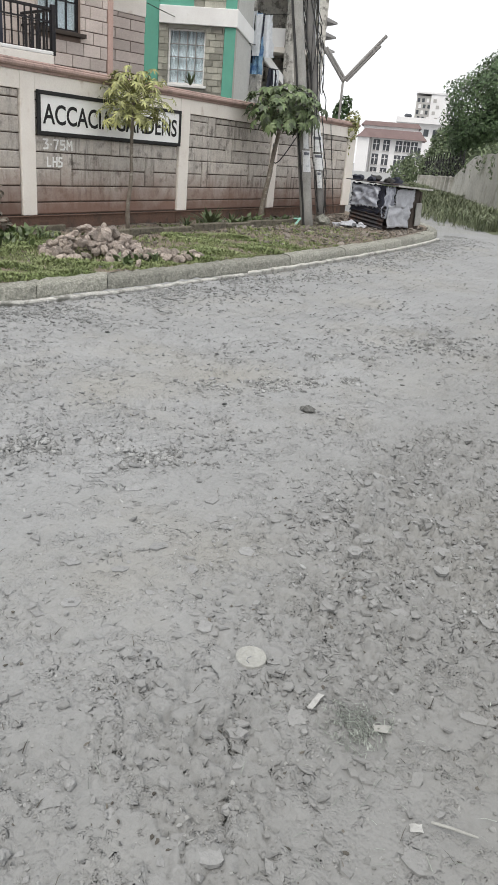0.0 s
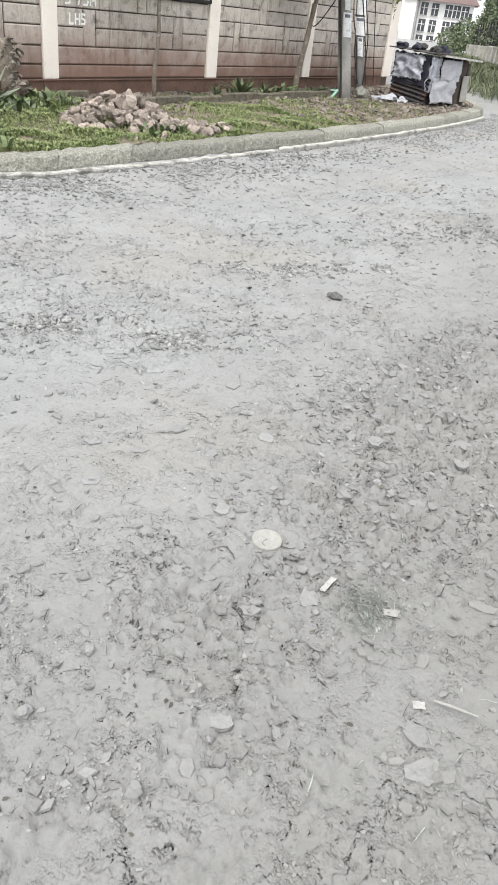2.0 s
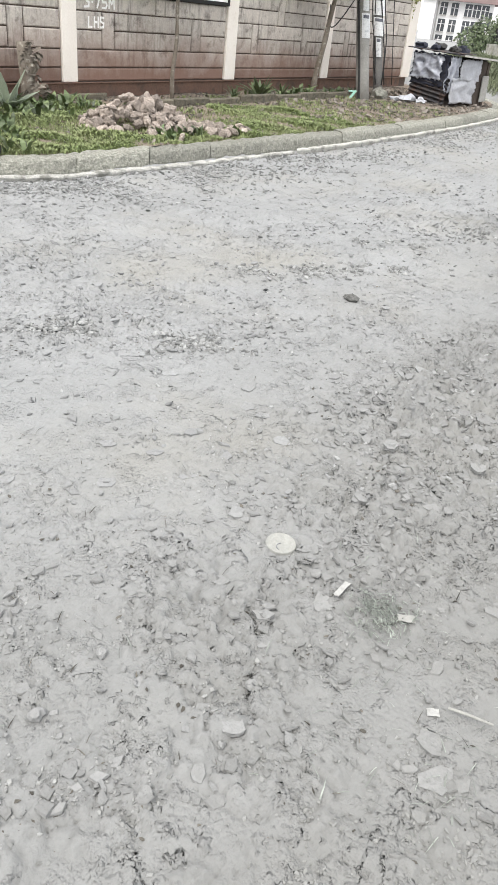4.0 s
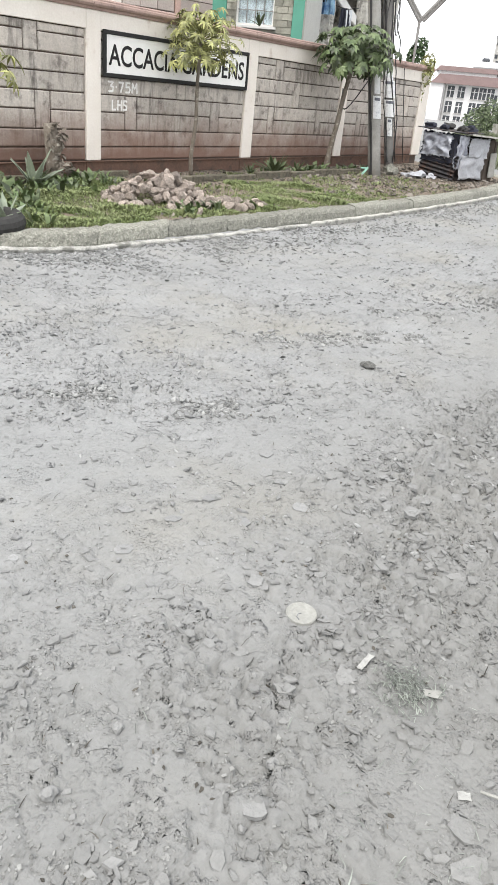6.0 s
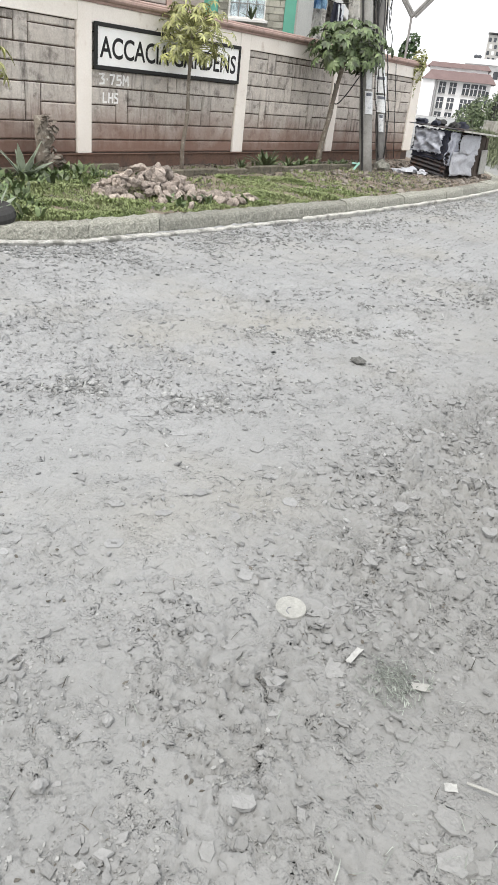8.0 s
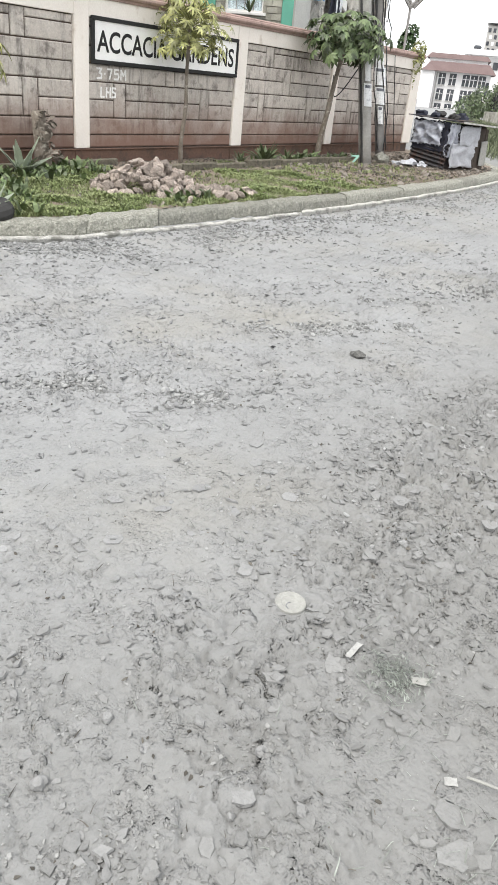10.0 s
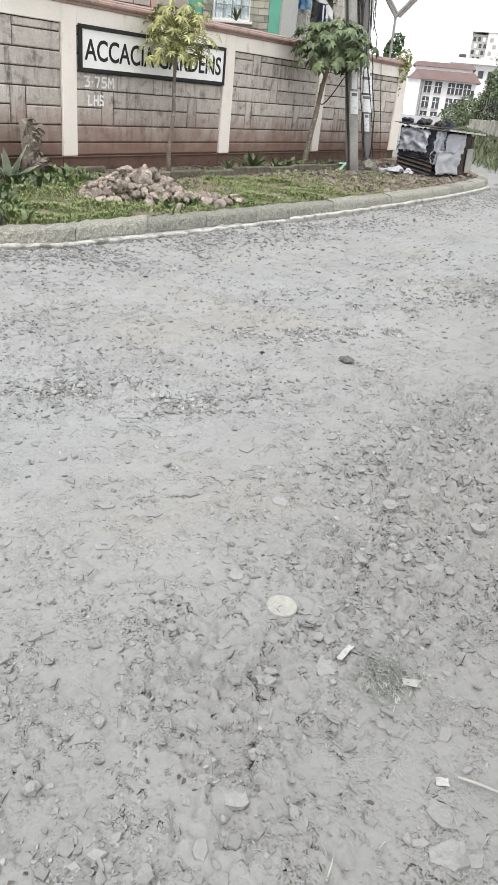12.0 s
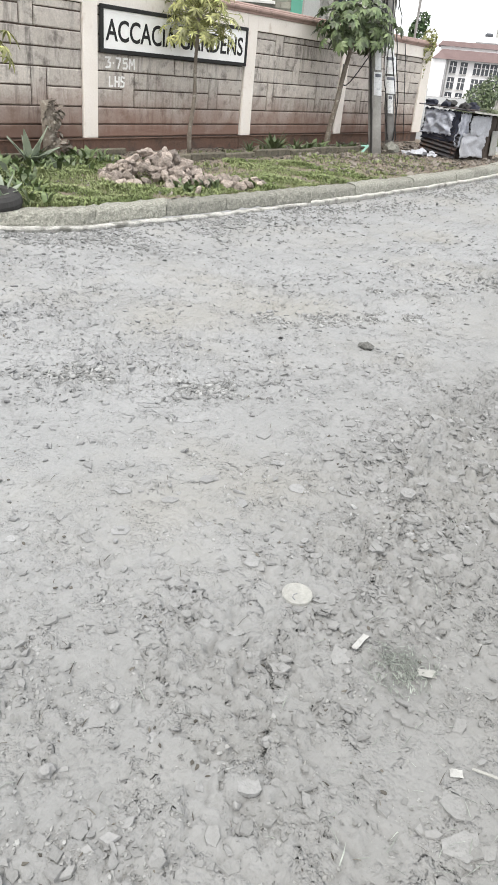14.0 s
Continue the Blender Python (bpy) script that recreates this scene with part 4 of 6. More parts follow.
part("end_wall", boxed(aL - 0.4, aL - 0.1, 0.301, 3.09, 0, 11.99), M_DARK, green).matrix_basis = F3
brick_field(green, F3, aG + 0.004, aG2 - 0.004, 2.4, zB0 - 0.004, 0.165, 0.32, M_HOUSE2, holes=[(w0, w1, zS - 0.08, zH)], seed=12)
brick_field(green, F3, aG2 - 0.9, aG2 - 0.004, zB1 + 0.004, 6.4, 0.165, 0.32, M_HOUSE2, seed=13)
barred_window(green, F3, w0, w1, zS, zH, 4, 4, M_WHITE, M_STEEL, M_WHITE)

# the tall block behind the poles, with balconies and washing
H4 = polar(31.2, 30.0)
D4 = -62
F4 = facade_frame(H4, D4)
SHADE = (4.95, 6.1)
block_b = thing("apartment_block", "tall stone apartment block with stacked balconies and washing", "building")
uE = u_at(H4, D4, 27.0)
part("wall", boxed(-0.6, uE, 0.0, 6.0, 0.0, 16.0), M_FARSTONE, block_b).matrix_basis = F4
for k, u in enumerate((-0.5, uE * 0.42, uE - 0.25)):
    part("pillar", boxed(u, u + 0.35, -1.35, -0.001, 0, 16, 0.03), M_FARSTONE, block_b, "rough stone pillar").matrix_basis = F4
for k in range(6):
    zf = 2.1 + 1.45 * k * 1.9
    part("balcony_slab", boxed(-0.55, uE + 0.1, -1.5, -0.002, zf, zf + 0.16), M_CREAM, block_b).matrix_basis = F4
    part("balcony_front", boxed(-0.14, uE * 0.42 - 0.01, -1.4, -1.32, zf + 0.161, zf + 0.75), M_WHITE if k % 2 else M_CREAM, block_b).matrix_basis = F4
    part("doorway", boxed(uE * 0.5, uE * 0.85, -0.03, 0.03, zf + 0.17, zf + 2.2), M_FARGREY, block_b, "dark doorway").matrix_basis = F4
    for e in range(6 if zf > 3.5 else 0):
        bm = bmesh.new()
        z_ = zf + 0.2 + e * 0.44
        if z_ < SHADE[0] or z_ > SHADE[1]:
            continue
        v = [bm.verts.new(p) for p in ((uE + 0.1, -1.3, z_ + 0.12), (uE + 0.1, -0.2, z_ + 0.12), (uE + 0.48, -0.8, z_ + 0.06), (uE + 0.1, -1.3, z_), (uE + 0.1, -0.2, z_), (uE + 0.48, -0.8, z_ + 0.0))]
        for f in ((0, 1, 2), (3, 5, 4), (0, 3, 4, 1), (1, 4, 5, 2), (2, 5, 3, 0)):
            bm.faces.new([v[i] for i in f])
        part("sunshade", bm, M_STEEL, block_b, "pointed grey sunshade").matrix_basis = F4


for a0, e0, a1, e1 in ((30.85, 6.7, 29.4, 5.2), (29.2, 9.6, 28.2, 9.2)):
    p0, p1 = polar(a0, 28, 1.55 + 28 * math.tan(radians(e0))), polar(a1, 28, 1.55 + 28 * math.tan(radians(e1)))
    d = (p1 - p0).normalized()
    side = Vector((math.cos(radians(30)), math.sin(radians(30)), 0))
    upv = Vector((0, 0, 0.28))
    bm = bmesh.new()
    v = [bm.verts.new(p) for p in (p0, p1, p1 + side, p0 + side, p0 - upv, p1 - upv, p1 + side - upv, p0 + side - upv)]
    for f in ((0, 1, 2, 3), (4, 7, 6, 5), (0, 4, 5, 1), (1, 5, 6, 2), (2, 6, 7, 3), (3, 7, 4, 0)):
        bm.faces.new([v[i] for i in f])
    part("stair_slab", bm, M_WHITE, block_b, "white sloping stair slab")
rough = random.Random(6)
for az_, d_, w_ in ((31.35, 27.6, 0.42), (28.95, 28.4, 0.5)):
    bm = bmesh.new()
    secs = []
    for k in range(30):
        c = polar(az_, d_, 0.28 * k)
        secs.append([bm.verts.new(c + Vector((w_ / 2 * math.cos(q) * rough.uniform(0.68, 1.3), w_ / 2 * math.sin(q) * rough.uniform(0.68, 1.3), rough.uniform(-0.07, 0.07)))) for q in [i * math.tau / 8 for i in range(8)]])
        if az_ > 31 and k > 15:
            break
    for u, v in zip(secs[:-1], secs[1:]):
        for i in range(8):
            bm.faces.new((u[i], u[(i + 1) % 8], v[(i + 1) % 8], v[i]))
    bm.faces.new(secs[-1])
    part("rubble_pillar", bm, M_FARSTONE, block_b, "rough rubble stone pillar")


def cloth(name, p, direction, w_, h, mat, label, seed):
    rnd = random.Random(seed)
    bm = bmesh.new()
    nx, nz = 8, 10
    g = [[bm.verts.new(((i / nx - 0.5) * w_ * (1 + (0.5 if seed % 2 else -0.4) * j / nz + rnd.uniform(-0.12, 0.12)), 0.05 * math.sin(i * 1.9 + seed) * (0.4 + j / nz), -h * j / nz + rnd.uniform(-0.02, 0.02))) for i in range(nx + 1)] for j in range(nz + 1)]
    for j in range(nz):
        for i in range(nx):
            bm.faces.new((g[j][i], g[j][i + 1], g[j + 1][i + 1], g[j + 1][i]))
    ob = part(name, bm, mat)
    so = ob.modifiers.new("thickness", "SOLIDIFY")
    so.thickness = 0.012
    ob.matrix_basis = pose(p.x, p.y, p.z, 0, 0, direction)
    return tagged(ob, label, "laundry", group="washing on the line")


line = bmesh.new()
cl = [polar(32.0, 26.5, 5.75), polar(31.0, 26.5, 5.66), polar(29.4, 26.5, 5.72)]
tube(line, cl, 0.012, 5)
tagged(part("washing_line", line, M_CABLE), "thin sagging washing line between the houses", "line")
WASHING = (
    (31.85, 5.72, 0.30, 1.1, M_CLOTH, "white garment hanging on the washing line"),
    (31.68, 5.72, 0.26, 1.45, M_NAVY, "black garment hanging on the washing line"),
    (31.48, 5.69, 0.36, 1.75, M_BLUE, "blue patterned cloth hanging on the washing line"),
    (31.22, 5.68, 0.22, 1.0, M_NAVY, "black garment hanging on the washing line"),
    (31.0, 5.66, 0.50, 1.2, M_CLOTH, "white sheet hanging on the washing line"),
    (29.95, 4.1, 0.22, 0.75, M_CLOTH, "white cloth hung behind the pole"),
    (30.2, 4.15, 0.24, 0.6, M_NAVY, "black cloth hung behind the pole"),
)
line = bmesh.new()
tube(line, [polar(30.9, 26.5, 4.2), polar(30.1, 26.5, 4.12), polar(29.3, 26.5, 4.18)], 0.012, 5)
tagged(part("washing_line", line, M_CABLE), "thin lower washing line behind the poles", "line")
for k, (a, zt, w_, h, mt, lb) in enumerate(WASHING):
    cloth("hung_cloth", polar(a, 26.5, zt), D4 + (k * 37) % 50 - 25, w_, h, mt, lb, k + 3)


# ---- poles, lamp, cables ----
def pole(name, foot, lean, height, r0, r1, mat, label):
    ob = thing(name, label, "pole", m=pose(*foot))
    bm = bmesh.new()
    n_ = 14
    rnd = random.Random(len(label))
    tube(bm, [Vector((lean[0] * k / n_ * height + rnd.uniform(-0.006, 0.006), lean[1] * k / n_ * height, height * k / n_ - 0.15)) for k in range(n_ + 1)], [r0 + (r1 - r0) * k / n_ for k in range(n_ + 1)], 14)
    sh = part("shaft", bm, mat, ob)
    smooth(sh.data)
    return ob


L1, L2 = (-0.073, 0.137), (-0.078, 0.153)
pole_a = pole("utility_pole", (15.033, 7.535, 0.19), L1, 8.0, 0.135, 0.11, M_POLE, "grey weathered wooden utility pole leaning slightly")
pole_b = pole("utility_pole", (16.425, 7.87, 0.19), L2, 8.0, 0.105, 0.085, M_POLE2, "dark wooden utility pole hung with cables and papers")


def on_pole(p, lean, z, r, side, w_, h, rows_, name, label):
    """A paper wrapped on the shaft's front."""
    bm = bmesh.new()
    c = Vector((lean[0] * z, lean[1] * z, z))
    g = []
    for j in range(3):
        g.append([])
        for i in range(6):
            a = radians(side) + (i / 5 - 0.5) * w_ / r
            q = Vector((lean[0] * (z + (j / 2 - 0.5) * h), lean[1] * (z + (j / 2 - 0.5) * h), z + (j / 2 - 0.5) * h))
            g[-1].append(bm.verts.new(q + Vector((math.cos(a), math.sin(a), 0)) * (r + 0.02)))
    for j in range(2):
        for i in range(5):
            bm.faces.new((g[j][i], g[j][i + 1], g[j + 1][i + 1], g[j + 1][i]))
    sheet = part(name, bm, M_PAPER, p, label)
    for k in range(rows_):
        bm = bmesh.new()
        zz = z + h * (0.36 - 0.62 * k / max(1, rows_))
        half = w_ * 0.32 / r
        pts = []
        for dz in (-0.028, 0.028):
            q = Vector((lean[0] * (zz + dz), lean[1] * (zz + dz), zz + dz))
            pts.append([bm.verts.new(q + Vector((math.cos(radians(side) + t), math.sin(radians(side) + t), 0)) * (r + 0.024)) for t in (-half, -half / 3, half / 3, half)])
        for i in range(3):
            bm.faces.new((pts[0][i], pts[0][i + 1], pts[1][i + 1], pts[1][i]))
        part("print_bar", bm, M_INK, sheet)


on_pole(pole_a, L1, 1.30, 0.135, 222, 0.15, 0.42, 1, "pasted_notice", "white pasted paper notice")
on_pole(pole_a, L1, 1.75, 0.13, 222, 0.10, 0.40, 0, "pasted_notice", "white pasted paper notice")
for z, h, w_ in ((2.0, 0.30, 0.16), (1.68, 0.34, 0.24), (1.30, 0.34, 0.22), (0.92, 0.36, 0.1)):
    on_pole(pole_b, L2, z, 0.125, 203, w_, h, 1, "pasted_notice", "torn white paper notice")

rnd = random.Random(40)
for k in range(7):
    bm = bmesh.new()
    pts, a = [], rnd.uniform(150, 330)
    for i in range(26):
        z = 0.2 + 7.6 * i / 25 if k < 4 else 2.4 + 5.4 * i / 25
        r = 0.115 + 0.05 * abs(math.sin(i * 0.9 + k)) * (1 if k < 4 else 2.6)
        aa = radians(a + 20 * math.sin(i * 0.7 + k))
        pts.append((L2[0] * z + r * math.cos(aa), L2[1] * z + r * math.sin(aa), z))
    tube(bm, pts, rnd.uniform(0.008, 0.015), 5)
    part("cable", bm, M_CABLE, pole_b, "black cable strapped to the pole")
for k in range(16):
    bm = bmesh.new()
    z0, a = rnd.uniform(3.0, 6.8), rnd.uniform(200, 380)
    pts = []
    for i in range(14):
        t = i / 13 * math.tau
        r = 0.12 + 0.10 * (1 - math.cos(t)) * 0.5 + 0.02 * k / 16
        pts.append((L2[0] * z0 + r * math.cos(radians(a)) + 0.10 * math.sin(t), L2[1] * z0 + r * math.sin(radians(a)), z0 + 0.45 * math.cos(t) * (0.7 + 0.5 * (k % 3))))
    tube(bm, pts, 0.009, 5)
    part("cable_coil", bm, (M_CABLE, M_CABLE, M_POLE2, M_CLOTH)[k % 4], pole_b, "tangled coil of cable")
for k in range(2):
    bm = bmesh.new()
    pts = []
    for i in range(20):
        z = 0.0 + 7.6 * i / 19
        a = radians(165 + 6 * math.sin(i + k))
        pts.append((L1[0] * z + 0.15 * math.cos(a), L1[1] * z + 0.15 * math.sin(a), z))
    tube(bm, pts, 0.022, 6)
    part("cable", bm, M_CABLE, pole_a, "black cable running down the pole")
# a slack loop between the pole and the wall
bm = bmesh.new()
tube(bm, [Vector((15.0 + 0.15 * t - 0.75 * math.sin(t * math.pi) * 0.55, 7.75 + 0.9 * t, 2.35 - 0.95 * math.sin(t * math.pi * 0.8))) for t in [i / 16 for i in range(17)]], 0.011, 5)
tagged(part("slack_cable", bm, M_CABLE), "slack black cable hanging by the wall", "cable")
# service wires that cross in front of the houses
for a, b, sag in ((polar(31.5, 26, 4.72), polar(47, 20, 5.9), 0.35), (polar(34.5, 20, 5.1), polar(41, 18, 5.1), 0.38), (polar(31.0, 26, 6.0), polar(44, 18, 6.3), 0.5)):
    bm = bmesh.new()
    tube(bm, [Vector(a).lerp(Vector(b), i / 24) - Vector((0, 0, sag * 4 * (i / 24) * (1 - i / 24))) for i in range(25)], 0.011, 5)
    tagged(part("service_wire", bm, M_CABLE), "thin black service wire strung to the house", "cable")
# stay wire in front of the last wall panel
bm = bmesh.new()
tube(bm, [(18.9, 8.75, 0.25), (18.3, 8.82, 2.4)], 0.01, 5)
tagged(part("stay_wire", bm, M_CABLE), "thin dark wire leaning on the wall", "cable")

# twin tube lamp on the wall
lamp = thing("twin_lamp", "grey twin tube lamp on a short post above the wall", "lamp", m=pose(19.15, 9.02, 2.55))
part("post", tube(bmesh.new(), [(0, 0, 0), (0, 0, 0.98)], 0.03, 10), M_STEEL, lamp)
O = Vector((19.15, 9.02, 2.55))
for tip in (polar(22.6, 21.0, 4.55), polar(27.15, 21.0, 4.36)):
    a, b = Vector((0, 0, 0.93)), tip - O
    d = (b - a).normalized()
    arm = part("lamp_arm", tube(bmesh.new(), [a, b], 0.045, 8), M_STEEL, lamp, "long grey lamp tube")
    s_ = d.cross(Vector((-0.9, -0.43, 0))).normalized() * 0.06
    part("reflector", tube(bmesh.new(), [a + d * 0.05 + s_, b - d * 0.25 + s_], 0.04, 8), M_STEEL, arm)


# ---- plants ----
def palmate(bm, m, size, rnd, lobes=7, droop=0.5, wide=0.12):
    """A deeply lobed leaf: narrow pointed lobes that fan out and hang."""
    for k in range(lobes):
        a = radians(-115 + 230 * k / (lobes - 1))
        ln = size * (1 - 0.35 * abs(k / (lobes - 1) - 0.5) * 2) * rnd.uniform(0.85, 1.1)
        c, s_ = math.cos(a), math.sin(a)
        wd = ln * wide
        mids, lefts, rights = [], [], []
        for t, f in ((0.0, 0.25), (0.35, 1.0), (0.68, 0.85), (1.0, 0.05)):
            r, z = ln * t, -droop * ln * t * t
            mids.append(bm.verts.new(m @ Vector((c * r, s_ * r, z))))
            lefts.append(bm.verts.new(m @ Vector((c * r - s_ * wd * f, s_ * r + c * wd * f, z + 0.12 * wd * f))))
            rights.append(bm.verts.new(m @ Vector((c * r + s_ * wd * f, s_ * r - c * wd * f, z + 0.12 * wd * f))))
        for i in range(3):
            bm.faces.new((mids[i], lefts[i], lefts[i + 1], mids[i + 1]))
            bm.faces.new((rights[i], mids[i], mids[i + 1], rights[i + 1]))


def papaya(foot, top, crown_r, crown_h, leaves, leaf_size, mat, label, seed, r0=0.035, r1=0.022, wide=0.12):
    rnd = random.Random(seed)
    ob = thing("papaya_tree", label, "tree", group="young papaya trees", m=pose(*foot))
    tp = Vector(top) - Vector(foot)
    bm = bmesh.new()
    n_ = 12
    tube(bm, [Vector((tp.x * k / n_ + 0.02 * math.sin(k * 0.8 + seed), tp.y * k / n_ + 0.015 * math.sin(k * 1.1), tp.z * k / n_ - (0.08 if k == 0 else 0))) for k in range(n_ + 1)], [(r0 + (r1 - r0) * k / n_) * (1 + 0.12 * (k % 2)) for k in range(n_ + 1)], 9)
    tr_ = part("trunk", bm, M_BARK, ob)
    smooth(tr_.data)
    stalks, crown = bmesh.new(), bmesh.new()
    for k in range(leaves):
        f = k / leaves
        a = k * 2.39996 + rnd.uniform(-0.3, 0.3)
        up = 0.75 - 1.05 * f + rnd.uniform(-0.12, 0.12)
        start = tp + Vector((0, 0, -crown_h * 0.45 * f))
        reach = crown_r * (0.4 + 0.55 * math.sin(min(1, f * 1.15 + 0.12) * 2.2)) * rnd.uniform(0.5, 1.18)
        end = start + Vector((math.cos(a) * reach, math.sin(a) * reach, up * crown_h * 0.42))
        mid = start.lerp(end, 0.55) + Vector((0, 0, 0.10 * reach))
        tube(stalks, [start, mid, end], [0.008, 0.006, 0.004], 5)
        m = Matrix.Translation(end) @ Euler((rnd.uniform(-0.35, 0.35), 0.35 + 0.7 * f + rnd.uniform(-0.25, 0.25), a)).to_matrix().to_4x4()
        palmate(crown, m, leaf_size * rnd.uniform(0.8, 1.15), rnd, 7, rnd.uniform(0.15, 0.7), wide)
    part("leaf_stalk", stalks, mat, ob)
    part("crown", crown, mat, ob, "drooping lobed leaves")
    return ob


papaya((10.03, 8.43, 0.2), (10.06, 8.38, 2.36), 0.58, 0.9, 150, 0.145, M_LEAF_Y, "young papaya tree with yellow-green drooping leaves by the wall", 3)
papaya((14.327, 8.36, 0.2), (14.397, 8.02, 2.62), 0.78, 0.85, 150, 0.2, M_LEAF_G, "young papaya tree with dense green leaves and leaning trunk", 8, 0.055, 0.035, 0.21)
papaya((5.5, 7.9, 0.17), (5.48, 7.7, 1.62), 0.42, 0.6, 18, 0.17, M_LEAF_Y, "small papaya sapling with pale drooping leaves on the verge", 15, 0.025, 0.015)


def agave(at, n_, size, seed, label, mat=M_LEAF_G, broad=0.085):
    rnd = random.Random(seed)
    ob = thing("agave", label, "plant", "agaves on the verge", m=pose(*at))
    for k in range(n_):
        bm = bmesh.new()
        a = k * 2.4 + rnd.uniform(-0.3, 0.3)
        tilt = rnd.uniform(0.25, 1.05)
        ln, wd = size * rnd.uniform(0.7, 1.1), size * broad
        prev = None
        for t, f in ((0, 0.7), (0.3, 1.0), (0.65, 0.75), (1.0, 0.04)):
            r, z = ln * t * math.sin(tilt), ln * t * math.cos(tilt) - 0.25 * ln * t * t * math.sin(tilt)
            f *= wd
            c = Vector((math.cos(a) * r, math.sin(a) * r, z))
            sd = Vector((-math.sin(a), math.cos(a), 0)) * f
            row = [bm.verts.new(c - sd), bm.verts.new(c + Vector((0, 0, -0.35 * f))), bm.verts.new(c + sd)]
            if prev:
                for i in range(2):
                    bm.faces.new((prev[i], prev[i + 1], row[i + 1], row[i]))
            prev = row
        lf = part("leaf", bm, mat, ob)
        lf.modifiers.new("thickness", "SOLIDIFY").thickness = 0.006
    return ob


agave((6.64, 8.28, 0.18), 12, 0.55, 1, "grey-green agave with stiff pointed leaves by the wall", M_AGAVE, 0.12)
agave((12.2, 8.2, 0.2), 18, 0.5, 2, "small drooping succulent at the foot of a pilaster")
agave((13.1, 8.3, 0.2), 10, 0.30, 5, "small spiky plant at the foot of the wall")
agave((11.55, 8.3, 0.2), 10, 0.24, 7, "small dark succulent on the soil strip")
agave((4.74, 6.36, 0.17), 9, 0.34, 6, "pale-leaved plant growing beside the old tyre", M_AGAVE, 0.12)
ag = agave(polar(35.9, 22.6, 3.18), 10, 0.42, 9, "dark spiky pot plant on the window sill")


def leaf_cloud(name, blobs, n_, size, mat, label, category, seed, parent=None):
    """Many small leaves, thick on the surface of overlapping uneven lobes."""
    rnd = random.Random(seed)
    vs, fs = [], []
    wts = [b[3] * b[4] for b in blobs]
    for _ in range(n_):
        cx, cy, cz, r, h = rnd.choices(blobs, wts)[0]
        d = Vector((rnd.gauss(0, 1), rnd.gauss(0, 1), rnd.gauss(0, 1))).normalized()
        q = rnd.uniform(0.55, 1.0) ** 0.5 * (1 + 0.28 * noise.noise(d * 2.3 + Vector((cx, cy, cz))))
        c = Vector((cx + d.x * r * q, cy + d.y * r * q, cz + d.z * h * q))
        s_ = size * rnd.uniform(0.6, 1.4)
        nrm = (d + Vector((rnd.uniform(-1, 1), rnd.uniform(-1, 1), rnd.uniform(-0.4, 1.2)))).normalized()
        a = nrm.orthogonal().normalized()
        a = (Matrix.Rotation(rnd.uniform(0, 6.28), 3, nrm) @ a) * s_
        b = nrm.cross(a) * 0.5
        k = len(vs)
        vs += [c - a, c + b + nrm * s_ * 0.15, c + a, c - b + nrm * s_ * 0.15]
        fs.append((k, k + 1, k + 2))
        fs.append((k, k + 2, k + 3))
    ob = new(name, mesh_of(name, vs, fs, mat))
    if parent is not None:
        ob.parent = parent
        return ob
    return tagged(ob, label, category, kind="stuff")


def tree(foot, blobs, n_, size, mat, label, seed, trunk_r=0.22):
    ob = thing("tree", label, "tree")
    bm = bmesh.new()
    f = Vector(foot)
    c = Vector((sum(b[0] for b in blobs) / len(blobs), sum(b[1] for b in blobs) / len(blobs), sum(b[2] for b in blobs) / len(blobs)))
    fork = f.lerp(c, 0.45)
    tube(bm, [f - Vector((0, 0, 0.2)), f.lerp(fork, 0.5) + Vector((0.1, 0.05, 0)), fork], [trunk_r, trunk_r * 0.8, trunk_r * 0.65], 9)
    for b in blobs:
        e = Vector(b[:3])
        tube(bm, [fork, fork.lerp(e, 0.5) + Vector((0, 0, 0.15)), e], [trunk_r * 0.45, trunk_r * 0.3, trunk_r * 0.1], 6)
    part("trunk", bm, M_BARK, ob)
    leaf_cloud("crown", blobs, n_, size, mat, "", "", seed, ob)
    return ob


def P(az, d, z):
    v = polar(az, d)
    return v.x, v.y, z


# the large dark trees past the bend
tree(P(13.5, 44, 0.8), [(*P(14.6, 43, 4.6), 2.6, 2.3), (*P(12.4, 43, 5.6), 2.8, 2.5), (*P(15.9, 44, 3.3), 1.3, 1.2), (*P(10.6, 43, 5.0), 2.6, 2.6), (*P(13.4, 44, 3.2), 2.8, 1.8)], 64000, 0.08, M_TREE, "large dense dark green broadleaf tree behind the fence", 2)
tree(P(17.2, 60, 0.6), [(*P(17.2, 60, 2.6), 1.5, 1.5), (*P(16.2, 60, 2.2), 1.7, 1.5), (*P(18.3, 61, 1.8), 0.9, 1.2), (*P(17.6, 60, 3.6), 1.0, 0.9)], 10000, 0.10, M_SHRUB, "smaller grey-green tree among the bushes", 4, 0.14)
tree(P(19.9, 70, 0.0), [(*P(20.2, 70, 0.9), 1.2, 1.2), (*P(19.5, 70, 1.5), 1.0, 1.3)], 1600, 0.14, M_SHRUB, "thin leafy tree in front of the white building", 6, 0.1)

